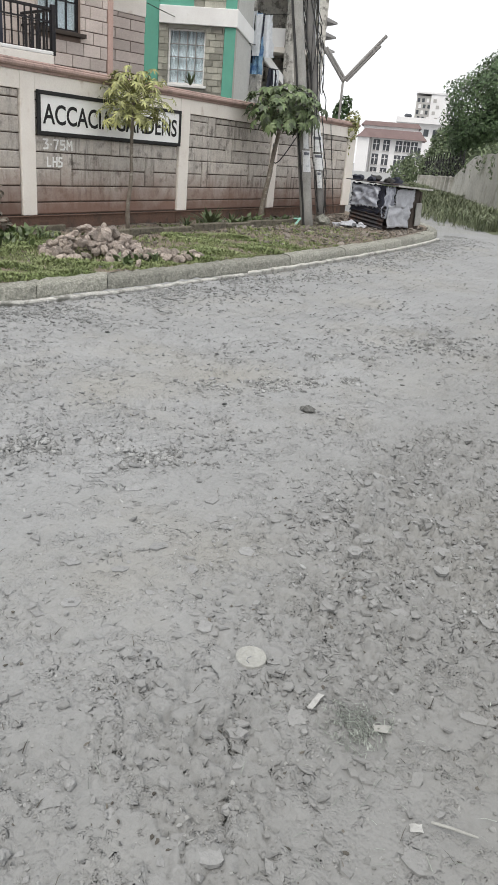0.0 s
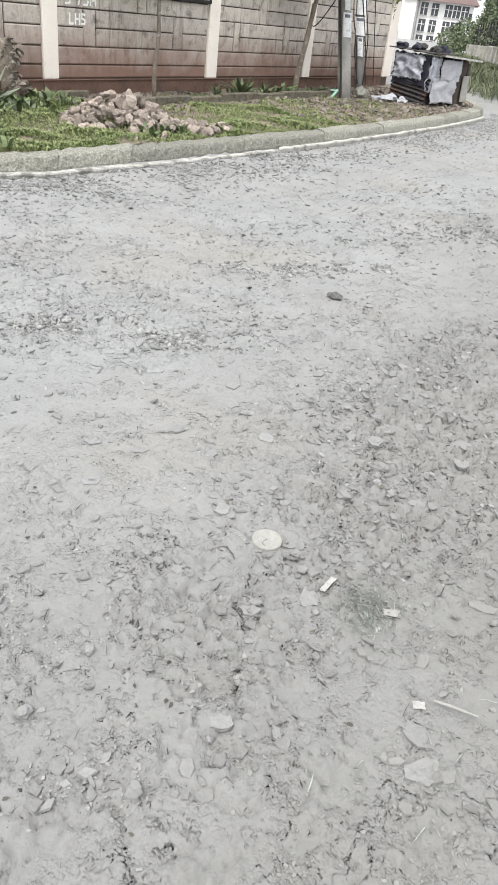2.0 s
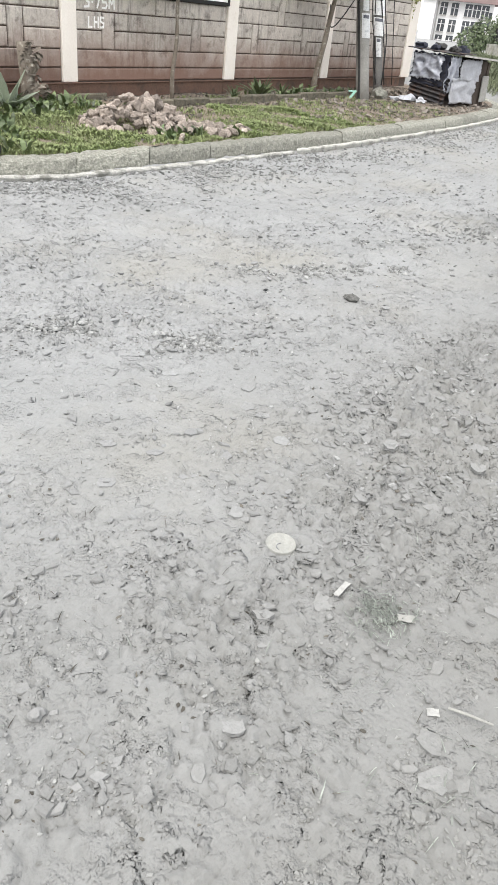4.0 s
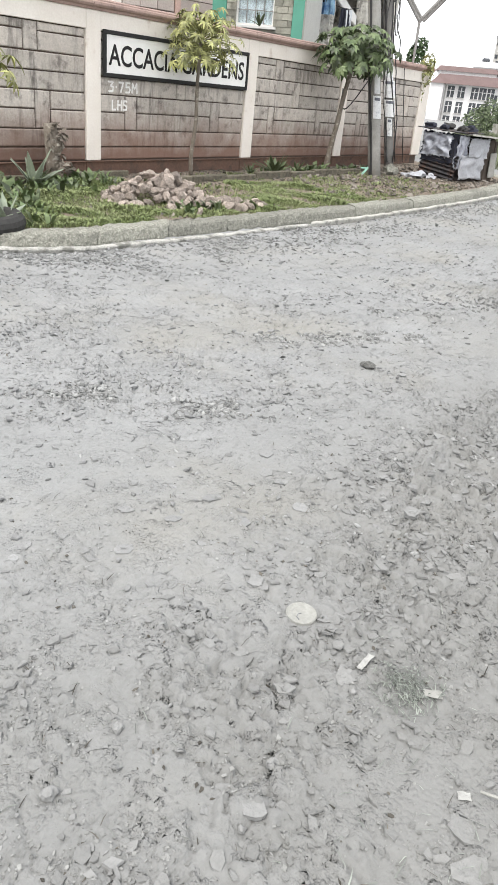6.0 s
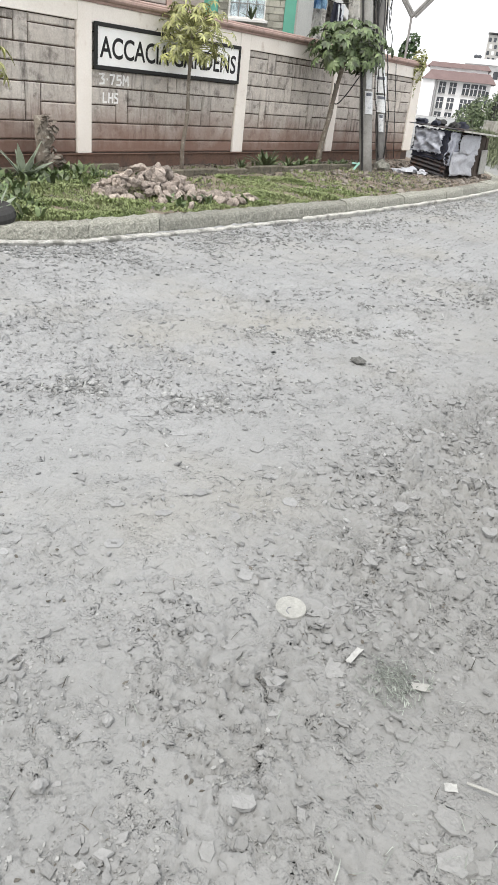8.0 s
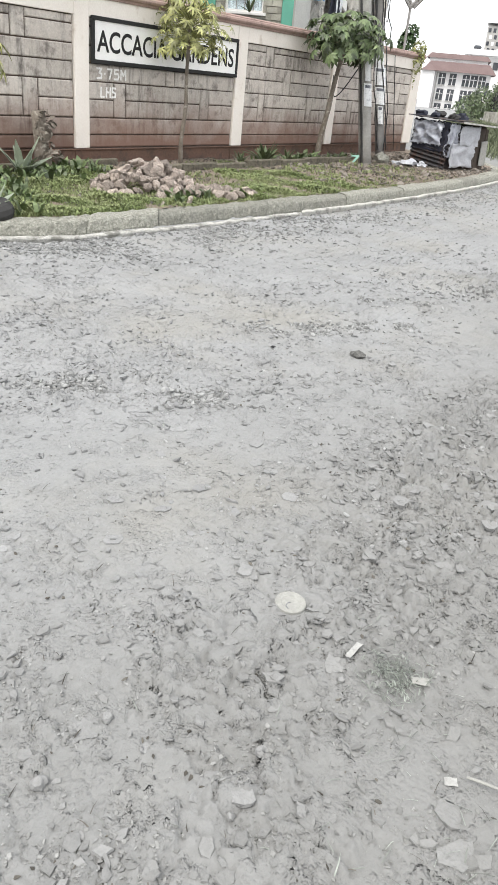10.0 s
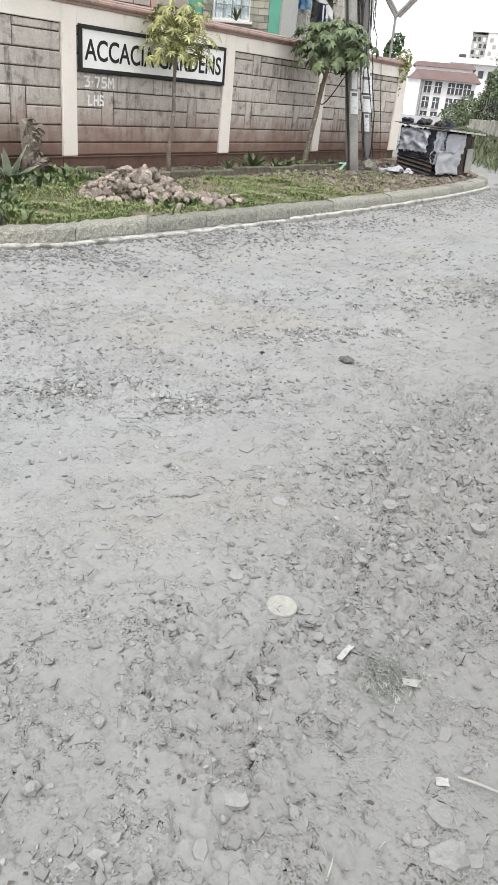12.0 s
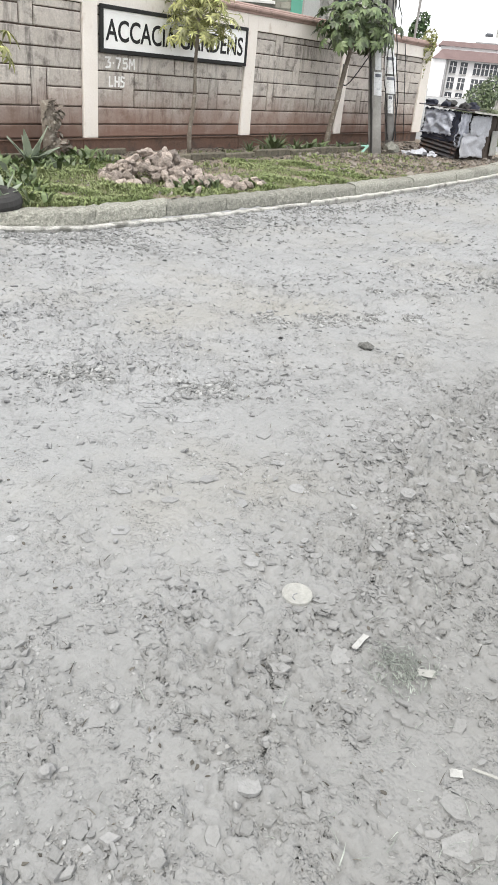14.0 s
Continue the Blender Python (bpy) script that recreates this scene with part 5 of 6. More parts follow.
# grassy bank and retaining wall on the far side of the road
rw = thing("wall_retaining", "mossy weathered retaining wall beyond the road", "wall", kind="structure")
ra, rb = polar(18.95, 62), polar(12.0, 27)
dv = rb - ra
L = dv.length
FR = pose(ra.x, ra.y, 0, 0, 0, math.degrees(math.atan2(dv.y, dv.x)))
bm = bmesh.new()
n_ = 40
rnd = random.Random(14)
secs = []
for k in range(n_ + 1):
    t = k / n_
    h = 0.95 + 0.5 * t + (0.9 if t > 0.55 else 0.0) * min(1, (t - 0.55) * 6) + rnd.uniform(-0.03, 0.03)
    secs.append([bm.verts.new(FR @ Vector((t * L, y, z))) for y, z in ((0.25, -0.2), (0.18, h), (-0.05, h + 0.02), (-0.12, h * 0.5 + rnd.uniform(-0.1, 0.1)), (-0.2, -0.2))])
for u, v in zip(secs[:-1], secs[1:]):
    for i in range(4):
        bm.faces.new((u[i], u[i + 1], v[i + 1], v[i]))
part("wall_face", bm, M_RETAIN, rw)
rnd = random.Random(3)
k = 0.6
while k < L * 0.6:
    part("buttress", boxed(k, k + 0.16, -0.26, -0.08, -0.1, 1.02 + 0.35 * k / L, 0.02, FR), M_RETAIN, rw)
    k += 1.9
fence = thing("railing_fence", "dark metal railing fence on the retaining wall", "fence")
k = 0.2
while k < L * 0.62:
    part("post", boxed(k - 0.03, k + 0.03, 0.02, 0.08, 0.9, 2.25 + 0.5 * k / L, 0, FR), M_IRON, fence)
    k += 1.4
bar_ = bpy.data.meshes.new("bar")
bm = boxed(-0.014, 0.014, -0.01, 0.01, 0, 1.0)
bm.to_mesh(bar_)
bm.free()
bar_.materials.append(M_IRON)
k = 0.3
while k < L * 0.62:
    piece("bar", bar_, fence, FR @ pose(k, 0.05, 0.97 + 0.5 * k / L))
    k += 0.24
bankb = leaf_cloud("hedge", [(*(FR @ Vector((L * t, 1.3, 1.2 + 0.9 * t)))[:], 1.5, 0.95 + 0.4 * t) for t in [i / 14 for i in range(15)]], 20000, 0.09, M_SHRUB, "tangled green hedge behind the railing", "hedge", 9)


# grass: blades in tufts
def grass_stuff(name, spots, blade, mat, label, seed, slim=1.0):
    rnd = random.Random(seed)
    vs, fs = [], []
    for x, y, z in spots:
        for _ in range(rnd.choice((4, 5, 6))):
            a, ln = rnd.uniform(0, 6.28), blade * rnd.uniform(0.5, 1.35) * max(0.5, 1.0 + 1.1 * lumps(x, y, 2.2, 40))
            bx, by = x + rnd.gauss(0, 0.02), y + rnd.gauss(0, 0.02)
            le, wd = rnd.uniform(0.3, 1.0) * ln, ln * rnd.uniform(0.10, 0.2) * slim
            ca, sa = math.cos(a), math.sin(a)
            k = len(vs)
            vs += [(bx - sa * wd * 0.5, by + ca * wd * 0.5, z - 0.01), (bx + sa * wd * 0.5, by - ca * wd * 0.5, z - 0.01), (bx + ca * le * 0.45 + sa * wd, by + sa * le * 0.45 - ca * wd, z + ln * 0.55), (bx + ca * le * 0.45 - sa * wd, by + sa * le * 0.45 + ca * wd, z + ln * 0.55), (bx + ca * le, by + sa * le, z + ln * 0.75)]
            fs += [(k, k + 1, k + 2, k + 3), (k + 3, k + 2, k + 4)]
    return tagged(new(name, mesh_of(name, vs, fs, mat)), label, "grass", kind="stuff")


def verge_spots(n_, rnd):
    out = []
    while len(out) < n_:
        x, y = rnd.uniform(4.1, 15.5), rnd.uniform(5.5, 8.5)
        if x < 5.6 and math.hypot(x - 5.55, y - 7.3) > 1.36:
            continue
        if y < kerb_y(max(x, 5.6)) + 0.28:
            continue
        d = 0.0
        if x < 8.3 and y < 8.4:
            d = 0.95
        elif x < 10.6 and y < 7.6:
            d = 0.95 if lumps(x, y, 0.9, 3) > -0.3 else 0.25
        elif x < 12.6 and y < 7.5:
            d = (0.8 if x < 11.2 else 0.2) if lumps(x, y, 1.2, 3) > -0.12 else 0.08
        elif y < 8.3:
            d = 0.05
        if y > 7.6 and x > 8.4:
            d = 0.05
        if 6.5 < x < 8.1 and 6.3 < y < 7.4:
            d *= 0.25
        if 7.8 < x < 9.8 and 6.7 < y:
            d *= 0.12
        if lumps(x, y, 2.5, 1) < -0.35:
            d *= 0.3
        if rnd.random() < d:
            out.append((x, y, verge_z(x, y)))
    return out


grass_stuff("grass", verge_spots(23000, random.Random(1)), 0.042, M_GRASS, "patchy dry green grass and weeds on the verge", 2, 0.7)
rnd = random.Random(8)
weeds = [(rnd.gauss(6.6, 0.7), rnd.gauss(8.15, 0.2), 0) for _ in range(130)] + [(rnd.gauss(5.3, 0.4), rnd.gauss(7.5, 0.5), 0) for _ in range(90)] + [(rnd.uniform(11.5, 16), rnd.gauss(8.3, 0.12), 0) for _ in range(80)] + [(rnd.gauss(7.6, 0.3), rnd.gauss(6.1, 0.12), 0) for _ in range(10)]
grass_stuff("weeds", [(x, min(y, 8.75), verge_z(x, y)) for x, y, _ in weeds if x > 4.8], 0.13, M_LEAF_G, "broad-leaved green weeds along the wall", 5)
bank = []
for _ in range(12000):
    t, s_ = 1.12 * rnd.random(), rnd.random()
    q = FR @ Vector((t * L, -0.25 - 1.9 * s_ * (0.85 + 0.3 * math.sin(t * 9) + 0.5 * noise.noise(Vector((t * 23, 1.5, 0))) + (rnd.expovariate(6) if s_ > 0.85 else 0)), 0))
    bank.append((q.x, q.y, 0.14 * (1 - s_)))
grass_stuff("bank_grass", bank, 0.30, M_BANK, "long wild grass on the roadside bank", 6, 0.16)
bm = bmesh.new()
secs = []
for k in range(35):
    t = k / 30
    e = 1.9 + 0.5 * math.sin(t * 9) + 0.5 * noise.noise(Vector((t * 23, 1.5, 0)))
    secs.append([bm.verts.new(FR @ Vector((t * L, y, z))) for y, z in ((0, 0.2), (-0.6, 0.14), (-e * 0.75, 0.06), (-e - 0.2, -0.06))])
for u, v in zip(secs[:-1], secs[1:]):
    for i in range(3):
        bm.faces.new((u[i], u[i + 1], v[i + 1], v[i]))
tagged(part("bank", bm, M_BANK), "earth bank at the foot of the retaining wall", "bank", kind="structure")

# climbing plant at the wall's end, and dry stump plant by the wall
leaf_cloud("creeper", [(*P(24.35, 21.6, 2.35), 0.25, 0.3), (*P(24.2, 21.6, 2.6), 0.2, 0.22), (*P(24.5, 21.6, 1.9), 0.12, 0.3)], 700, 0.045, M_LEAF_Y, "dry yellowish creeper over the end of the wall", "creeper", 3)
leaf_cloud("dark_bush", [(*P(25.15, 23.0, 2.75), 0.22, 0.35), (*P(24.9, 23.0, 3.05), 0.2, 0.25)], 500, 0.06, M_TREE, "dark leafy bush tip above the wall", "bush", 7)
stump = thing("cut_stump", "leafy cut stump with rough bark by the wall", "stump", m=pose(7.25, 8.62, 0.15))
smooth(part("trunk", tube(bmesh.new(), [(0, 0, -0.1), (0.02, 0, 0.3), (-0.01, 0.02, 0.78)], [0.11, 0.10, 0.095], 10), M_BARK, stump).data)
ob = leaf_cloud("shoot_leaves", [(0.05, -0.12, 0.2, 0.16, 0.2), (0.0, -0.1, 0.6, 0.13, 0.2)], 160, 0.05, M_BARK, "", "", 2, stump)

# ---- rubble ----
rocks = [rock_mesh("rubble_stone", M_RUBBLE, 60 + k, 0.72, 0.24, 2) for k in range(7)]
pile = thing("rubble_pile", "heap of broken pinkish building stones on the verge", "rubble")
rnd = random.Random(9)


def put_rock(parent, x, y, z, r):
    piece("rubble_stone", rnd.choice(rocks), parent, pose(x, y, z, rnd.uniform(0, 360), rnd.uniform(-40, 40), rnd.uniform(0, 360)) @ Matrix.Diagonal((r * rnd.uniform(0.9, 1.4), r, r * rnd.uniform(0.7, 1.0), 1)))


for k in range(210):
    a, q = rnd.uniform(0, 6.28), rnd.random() ** 0.6
    x, y = 7.5 + 0.82 * q * math.cos(a), 6.85 + 0.6 * q * math.sin(a)
    top = 0.30 * max(0, 1 - q * q) ** 1.2
    put_rock(pile, x, y, verge_z(x, y) + rnd.uniform(0.35, 1.0) * top + 0.02, rnd.uniform(0.03, 0.085) * (1.2 - 0.4 * q))
for k in range(85):
    t = rnd.random()
    x, y = 7.45 + 0.95 * t + rnd.gauss(0, 0.16), 6.6 - 0.6 * t + rnd.gauss(0, 0.16)
    put_rock(pile, x, max(y, kerb_y(x) + 0.28), verge_z(x, y) + 0.045 + 0.05 * rnd.random() * (1 - t), rnd.uniform(0.035, 0.08))
rocks = [rock_mesh("rubble_stone", M_CLOD, 160 + k, 0.6, 0.36) for k in range(7)]
spread = thing("scattered_rubble", "broken stones and clods scattered over the verge soil", "rubble")
for k in range(220):
    x = rnd.uniform(11.0, 18.5)
    y = rnd.uniform(kerb_y(x) + 0.3, 8.3)
    put_rock(spread, x, y, verge_z(x, y) + 0.01, rnd.uniform(0.02, 0.07) * (1.5 if rnd.random() < 0.1 else 1))
for k in range(70):
    x = rnd.uniform(6.0, 12.5)
    y = rnd.uniform(kerb_y(x) + 0.3, 8.4)
    put_rock(spread, x, y, verge_z(x, y) + 0.005, rnd.uniform(0.02, 0.05))

# old tyre, half sunk, at the driveway bend
bm = bmesh.new()
nu, nv = 30, 12
ring = [[bm.verts.new(((0.25 + (0.105 + (0.008 if (i % 2 and abs(math.cos(v)) > 0.6) else 0)) * math.cos(v)) * math.cos(u), (0.25 + 0.105 * math.cos(v)) * math.sin(u), 0.11 + 0.12 * math.sin(v))) for v in [j * math.tau / nv for j in range(nv)]] for i, u in enumerate([i * math.tau / nu for i in range(nu)])]
for i in range(nu):
    for j in range(nv):
        bm.faces.new((ring[i][j], ring[(i + 1) % nu][j], ring[(i + 1) % nu][(j + 1) % nv], ring[i][(j + 1) % nv]))
tyre = part("old_tyre", bm, M_RUBBER)
tyre.matrix_basis = pose(4.62, 6.35, 0.1, 4, -6, 0) @ Matrix.Scale(0.8, 4)
tagged(tyre, "old black rubber tyre used as a planter by the kerb", "tyre")

# ---- the low shack of scrap ----
FS = pose(16.508, 6.43, 0.235, 0, 0, -14.7) @ Matrix.Diagonal((1.07, 1, 0.9, 1))
SL, SD = 1.47, 0.95
shack = thing("scrap_shack", "low shack of rusty iron sheets, tarpaulin and boards", "shack", m=FS)
SIDE = pose(0, SD, 0, 0, 0, -90)  # the end wall: x runs from the back corner to the front one


def sheet(name, x0, x1, z0, z1, y, mat, wave=0.0, n_=10, seed=1, ragged=0.0, label="", horizontal=False, thick=0.015, fold=0.0, m=None):
    rnd = random.Random(seed)
    nx, nz = n_, max(8, n_)
    bm = bmesh.new()
    g = []
    for j in range(nz + 1):
        g.append([])
        for i in range(nx + 1):
            u, v = i / nx, j / nz
            ed = ragged * (rnd.uniform(-1, 1))
            xx = x0 + (x1 - x0) * u + (ed if i in (0, nx) else 0)
            zz = z0 + (z1 - z0) * v + (ed if j in (0, nz) else 0)
            yy = y + (wave * math.sin((v * nz if horizontal else u * nx) * math.pi + 0.5 * math.pi) if wave else 0)
            yy -= fold * (1 - 1.5 * abs(noise.noise(Vector((u * 2.3 + v * 1.3 + seed, v * 2.1 - u, seed)))) - 0.7 * abs(noise.noise(Vector((u * 5 - v * 3 + seed, v * 4.6 + u, seed * 2)))))
            g[-1].append(bm.verts.new((xx, yy, zz)))
    for j in range(nz):
        for i in range(nx):
            bm.faces.new((g[j][i], g[j][i + 1], g[j + 1][i + 1], g[j + 1][i]))
    ob = part(name, bm, mat, shack, label)
    if m is not None:
        ob.matrix_basis = m
    if not wave:
        smooth(ob.data)
    so = ob.modifiers.new("thickness", "SOLIDIFY")
    so.thickness = thick
    return ob


sheet("black_sheet", 0.0, SD + 0.01, 0.3, 0.98, 0.035, M_NAVY, 0, 18, 11, 0.03, "black plastic sheet", False, 0.008, 0.03, SIDE)
part("inner_frame", boxed(0.06, SL - 0.08, 0.08, SD - 0.02, -0.1, 0.93), M_BOARD, shack, "dark boarded core")
sheet("iron_sheet", -0.02, SD + 0.02, -0.08, 0.62, 0.03, M_TIN, 0.02, 15, 2, 0.008, "rusty corrugated iron sheet", True, 0.006, 0, SIDE @ pose(0, 0, 0, 0, 7, 0))
sheet("tarpaulin", 0.06, SD - 0.12, 0.44, 0.97, 0.0, M_TARP, 0, 24, 3, 0.035, "crumpled grey plastic sheet", False, 0.008, 0.09, SIDE)
sheet("tarpaulin", -0.02, 0.32, 0.2, 0.95, 0.02, M_TARP, 0, 18, 6, 0.03, "crumpled grey plastic sheet", False, 0.008, 0.1)
sheet("iron_sheet", 0.0, 0.5, -0.08, 0.9, 0.06, M_TIN, 0.012, 12, 7, 0.004, "rusty corrugated iron sheet", True, 0.006)
sheet("sackcloth", 0.16, 0.98, -0.02, 0.52, -0.02, M_SACK, 0, 14, 4, 0.025, "hanging white sackcloth", False, 0.01, 0.05)
sheet("sackcloth", 0.36, 1.02, 0.47, 0.92, -0.035, M_SACK, 0, 14, 5, 0.025, "hanging white sackcloth", False, 0.01, 0.05)
x = 0.98
rnd = random.Random(4)
while x < SL - 0.05:
    e = min(x + rnd.uniform(0.1, 0.18), SL)
    part("board", boxed(x, e - 0.008, 0.02 + rnd.uniform(-0.02, 0.02), 0.07, -0.1, 0.9 + rnd.uniform(-0.05, 0.02), 0.004), M_BOARD, shack)
    x = e
part("prop", boxed(SL - 0.24, SL - 0.02, -0.05, -0.02, -0.08, 0.5, 0.01, pose(0, 0, 0, 0, -4, 0)), M_POLE, shack, "leaning grey plank")


def roof(x0, x1, y0, y1, za, zb, rise):
    bm = bmesh.new()
    nx = 40
    lo = [bm.verts.new((x0 + (x1 - x0) * i / nx, y0, za + (zb - za) * i / nx + 0.01 * (i % 2))) for i in range(nx + 1)]
    hi = [bm.verts.new((v.co.x, y1, v.co.z + rise)) for v in lo]
    for i in range(nx):
        bm.faces.new((lo[i], lo[i + 1], hi[i + 1], hi[i]))
    ob = part("roof_sheet", bm, M_TIN, shack, "dark corrugated roof sheet")
    ob.modifiers.new("thickness", "SOLIDIFY").thickness = 0.012
    return ob


roof(-0.12, 0.8, -0.06, SD + 0.1, 1.03, 1.03, 0.03)
roof(0.1, SL + 0.05, -0.2, SD + 0.1, 1.0, 0.93, 0.06)
part("fascia", boxed(0.2, SL + 0.04, -0.222, -0.206, -0.02, 0.02, 0, Matrix.Translation((0, 0, 1.005)) @ Matrix.Rotation(radians(2.4), 4, "Y")), M_CHANNEL, shack, "pale weathered roof edge")
# things on and beside the shack
for k, (u, v, s_, mt) in enumerate(((0.05, 0.85, 0.10, M_NAVY), (0.1, 0.5, 0.10, M_NAVY), (0.3, 0.15, 0.09, M_RUBBER), (0.62, 0.2, 0.10, M_NAVY), (0.35, 0.6, 0.11, M_RUBBER), (0.9, 0.3, 0.07, M_RUBBER))):
    me = rock_mesh("cloth_sack", mt, 90 + k, 0.9, 0.3, 2)
    ob = new("cloth_sack", me)
    ob.matrix_basis = FS @ pose(u, v, 1.04 + s_ * 0.6, 0, 0, 40 * k) @ Matrix.Diagonal((s_ * 1.5, s_, s_, 1))
    tagged(ob, "dark stuffed sack weighing down the shack roof", "cloth_sack", group="sacks on the roof")
for k, (x, y, s_) in enumerate(((16.0, 7.0, 0.15), (16.15, 6.75, 0.11), (15.85, 7.2, 0.10))):
    me = rock_mesh("plastic_bag", M_SACK, 70 + k, 0.6, 0.5, 2)
    ob = new("plastic_bag", me)
    ob.matrix_basis = pose(x, y, verge_z(x, y) + s_ * 0.4, 0, 0, 50 * k) @ Matrix.Diagonal((s_ * 1.3, s_, s_, 1))
    tagged(ob, "crumpled pale plastic bag on the rubble", "litter", group="bags by the shack")
me = rock_mesh("boulder", M_KERB, 33, 0.7, 0.2, 2)
ob = new("boulder", me)
ob.matrix_basis = pose(15.75, 7.55, 0.25, 0, 0, 30) @ Matrix.Diagonal((0.22, 0.17, 0.2, 1))
tagged(ob, "large grey boulder beside the pole", "rock")
bm = bmesh.new()
box(bm, -0.04, 0.04, -0.02, 0.02, 0, 0.42, 0.008, pose(0, 0, 0, 0, 35, 0))
box(bm, -0.03, 0.2, -0.018, 0.018, 0.28, 0.33, 0.006)
ob = part("plastic_scrap", bm, M_MINT)
ob.matrix_basis = pose(14.4, 7.55, 0.18, 0, 0, -60) @ Matrix.Scale(0.55, 4)
tagged(ob, "pale green broken plastic scrap on the soil", "litter")

# ---- far buildings ----
far = thing("white_building", "white three-storey building with brown tiled roof", "building")
FB = polar(22.85, 150)
DF = 21.3 - 90
FF = pose(FB.x, FB.y, 0, 0, 0, DF)
wB = 9.6
zE = 6.0
part("wall", boxed(0, wB, 0.0, 9, -1.5, zE), M_FARWHITE, far).matrix_basis = FF
part("side_wing", boxed(-2.2, -0.02, -3.5, 9, -1.5, zE - 0.1), M_FARWHITE, far).matrix_basis = FF


def hip(x0, x1, y0, y1, z0, z1, inset):
    bm = bmesh.new()
    v = [bm.verts.new(p) for p in ((x0, y0, z0), (x1, y0, z0), (x1, y1, z0), (x0, y1, z0), (x0 + inset, y0 + inset * 1.2, z1), (x1 - inset, y0 + inset * 1.2, z1), (x1 - inset, y1 - inset * 1.2, z1), (x0 + inset, y1 - inset * 1.2, z1))]
    for f in ((0, 1, 5, 4), (1, 2, 6, 5), (2, 3, 7, 6), (3, 0, 4, 7), (4, 5, 6, 7), (3, 2, 1, 0)):
        bm.faces.new([v[i] for i in f])
    return bm


part("roof", hip(-2.4, wB + 0.8, -1.2, 9, zE, zE + 1.55, 1.3), M_ROOF, far, "brown tiled hipped roof").matrix_basis = FF
part("wing_roof", hip(-2.5, 0.3, -3.9, 3, zE - 0.099, zE + 0.9, 1.2), M_ROOF, far, "brown tiled hipped roof").matrix_basis = FF
part("upper_wall", boxed(-1.5, wB - 0.9, 1.2, 8, zE + 1.0, zE + 2.1), M_FARWHITE, far).matrix_basis = FF
part("upper_roof", hip(-2.0, wB - 0.4, 0.8, 8.5, zE + 2.1, zE + 2.9, 0.7), M_ROOF, far, "brown tiled hipped roof").matrix_basis = FF
for r, zz in enumerate((3.9, 1.4, -1.0)):
    for c, u in enumerate((0.75, 2.6, 4.9, 6.3, 7.7)):
        win = new("window")
        win.parent = far
        win.matrix_basis = FF
        part("pane", boxed(u - 0.05, u + 1.15, -0.03, 0.05, zz, zz + 1.85), M_PANE, win)
        part("window_bar", boxed(u + 0.46, u + 0.59, -0.06, -0.031, zz, zz + 1.65), M_FARWHITE, win)
        part("window_bar", boxed(u, u + 1.05, -0.07, -0.061, zz + 1.05, zz + 1.15), M_FARWHITE, win)
        part("window_sill", boxed(u - 0.12, u + 1.17, -0.2, -0.0, zz - 0.18, zz - 0.03), M_FARGREY, win)
# flat panels on the wall; their dark colour is the shade of the openings
part("recess", boxed(0.2, 0.45, -0.04, 0.02, -1.4, zE - 0.2), M_FARGREY, far).matrix_basis = FF
part("stair_opening", boxed(8.95, 9.5, -0.04, 0.02, 2.2, 4.8), M_PANE, far, "flat dark panel painted as a shaded stair opening").matrix_basis = FF

tower = thing("tower_block", "pale grey tower block far behind the trees", "building")
TB = polar(20.0, 260)
FT = pose(TB.x, TB.y, 0, 0, 0, 19.3 - 90)
part("wall", boxed(0, 4.4, 0, 10, 0, 22.4), M_FARGREY, tower).matrix_basis = FT
part("wall", boxed(4.42, 11, -0.6, 10, 0, 23.0), M_FARWHITE, tower).matrix_basis = FT
part("roof_slab", boxed(-0.3, 11.3, -0.9, 10.2, 23.01, 23.5), M_FARWHITE, tower).matrix_basis = FT
for r in range(5):
    for c in range(3):
        part("window", boxed(0.3 + 1.4 * c + 0.5 * (r % 2), 1.1 + 1.4 * c + 0.5 * (r % 2), -0.1, 0.1, 13.6 + 1.75 * r, 14.7 + 1.75 * r), M_PANE if (r + c) % 3 else M_FARWHITE, tower).matrix_basis = FT
    part("window", boxed(5.2 + (r % 2), 6.2 + (r % 2), -0.72, -0.5, 13.6 + 1.75 * r, 14.6 + 1.75 * r), M_FARGREY, tower).matrix_basis = FT
low = thing("flat_roofed_building", "long white flat-roofed building in the distance", "building")
LB = polar(20.75, 200)
FL = pose(LB.x, LB.y, 0, 0, 0, 19.3 - 90)
part("wall", boxed(0, 12, 0, 10, 0, 11.4), M_FARWHITE, low).matrix_basis = FL
part("roof_slab", boxed(-1.5, 12.5, -1.5, 11, 11.41, 12.6), M_FARWHITE, low).matrix_basis = FL
part("roof_tank", boxed(0.2, 2.0, 1, 3, 12.61, 13.5, 0.3), M_PANE, low).matrix_basis = FL
for c in range(5):
    part("window", boxed(1 + 2.2 * c, 2.2 + 2.2 * c, -0.1, 0.1, 8.6, 10.2), M_PANE, low).matrix_basis = FL

# ---- litter on the road ----
def disc():
    bm = bmesh.new()
    prof = ((0.0, 0.003), (0.030, 0.003), (0.033, 0.0045), (0.046, 0.004), (0.050, 0.006), (0.052, 0.004), (0.053, -0.006))
    k = 28
    rings = [[bm.verts.new((r * math.cos(i * math.tau / k), r * math.sin(i * math.tau / k), z)) for i in range(k)] for r, z in prof[1:]]
    c = bm.verts.new((0, 0, prof[0][1]))
    for i in range(k):
        bm.faces.new((c, rings[0][i], rings[0][(i + 1) % k]))
    for a, b in zip(rings[:-1], rings[1:]):
        for i in range(k):
            bm.faces.new((a[i], b[i], b[(i + 1) % k], a[(i + 1) % k]))
    return bm


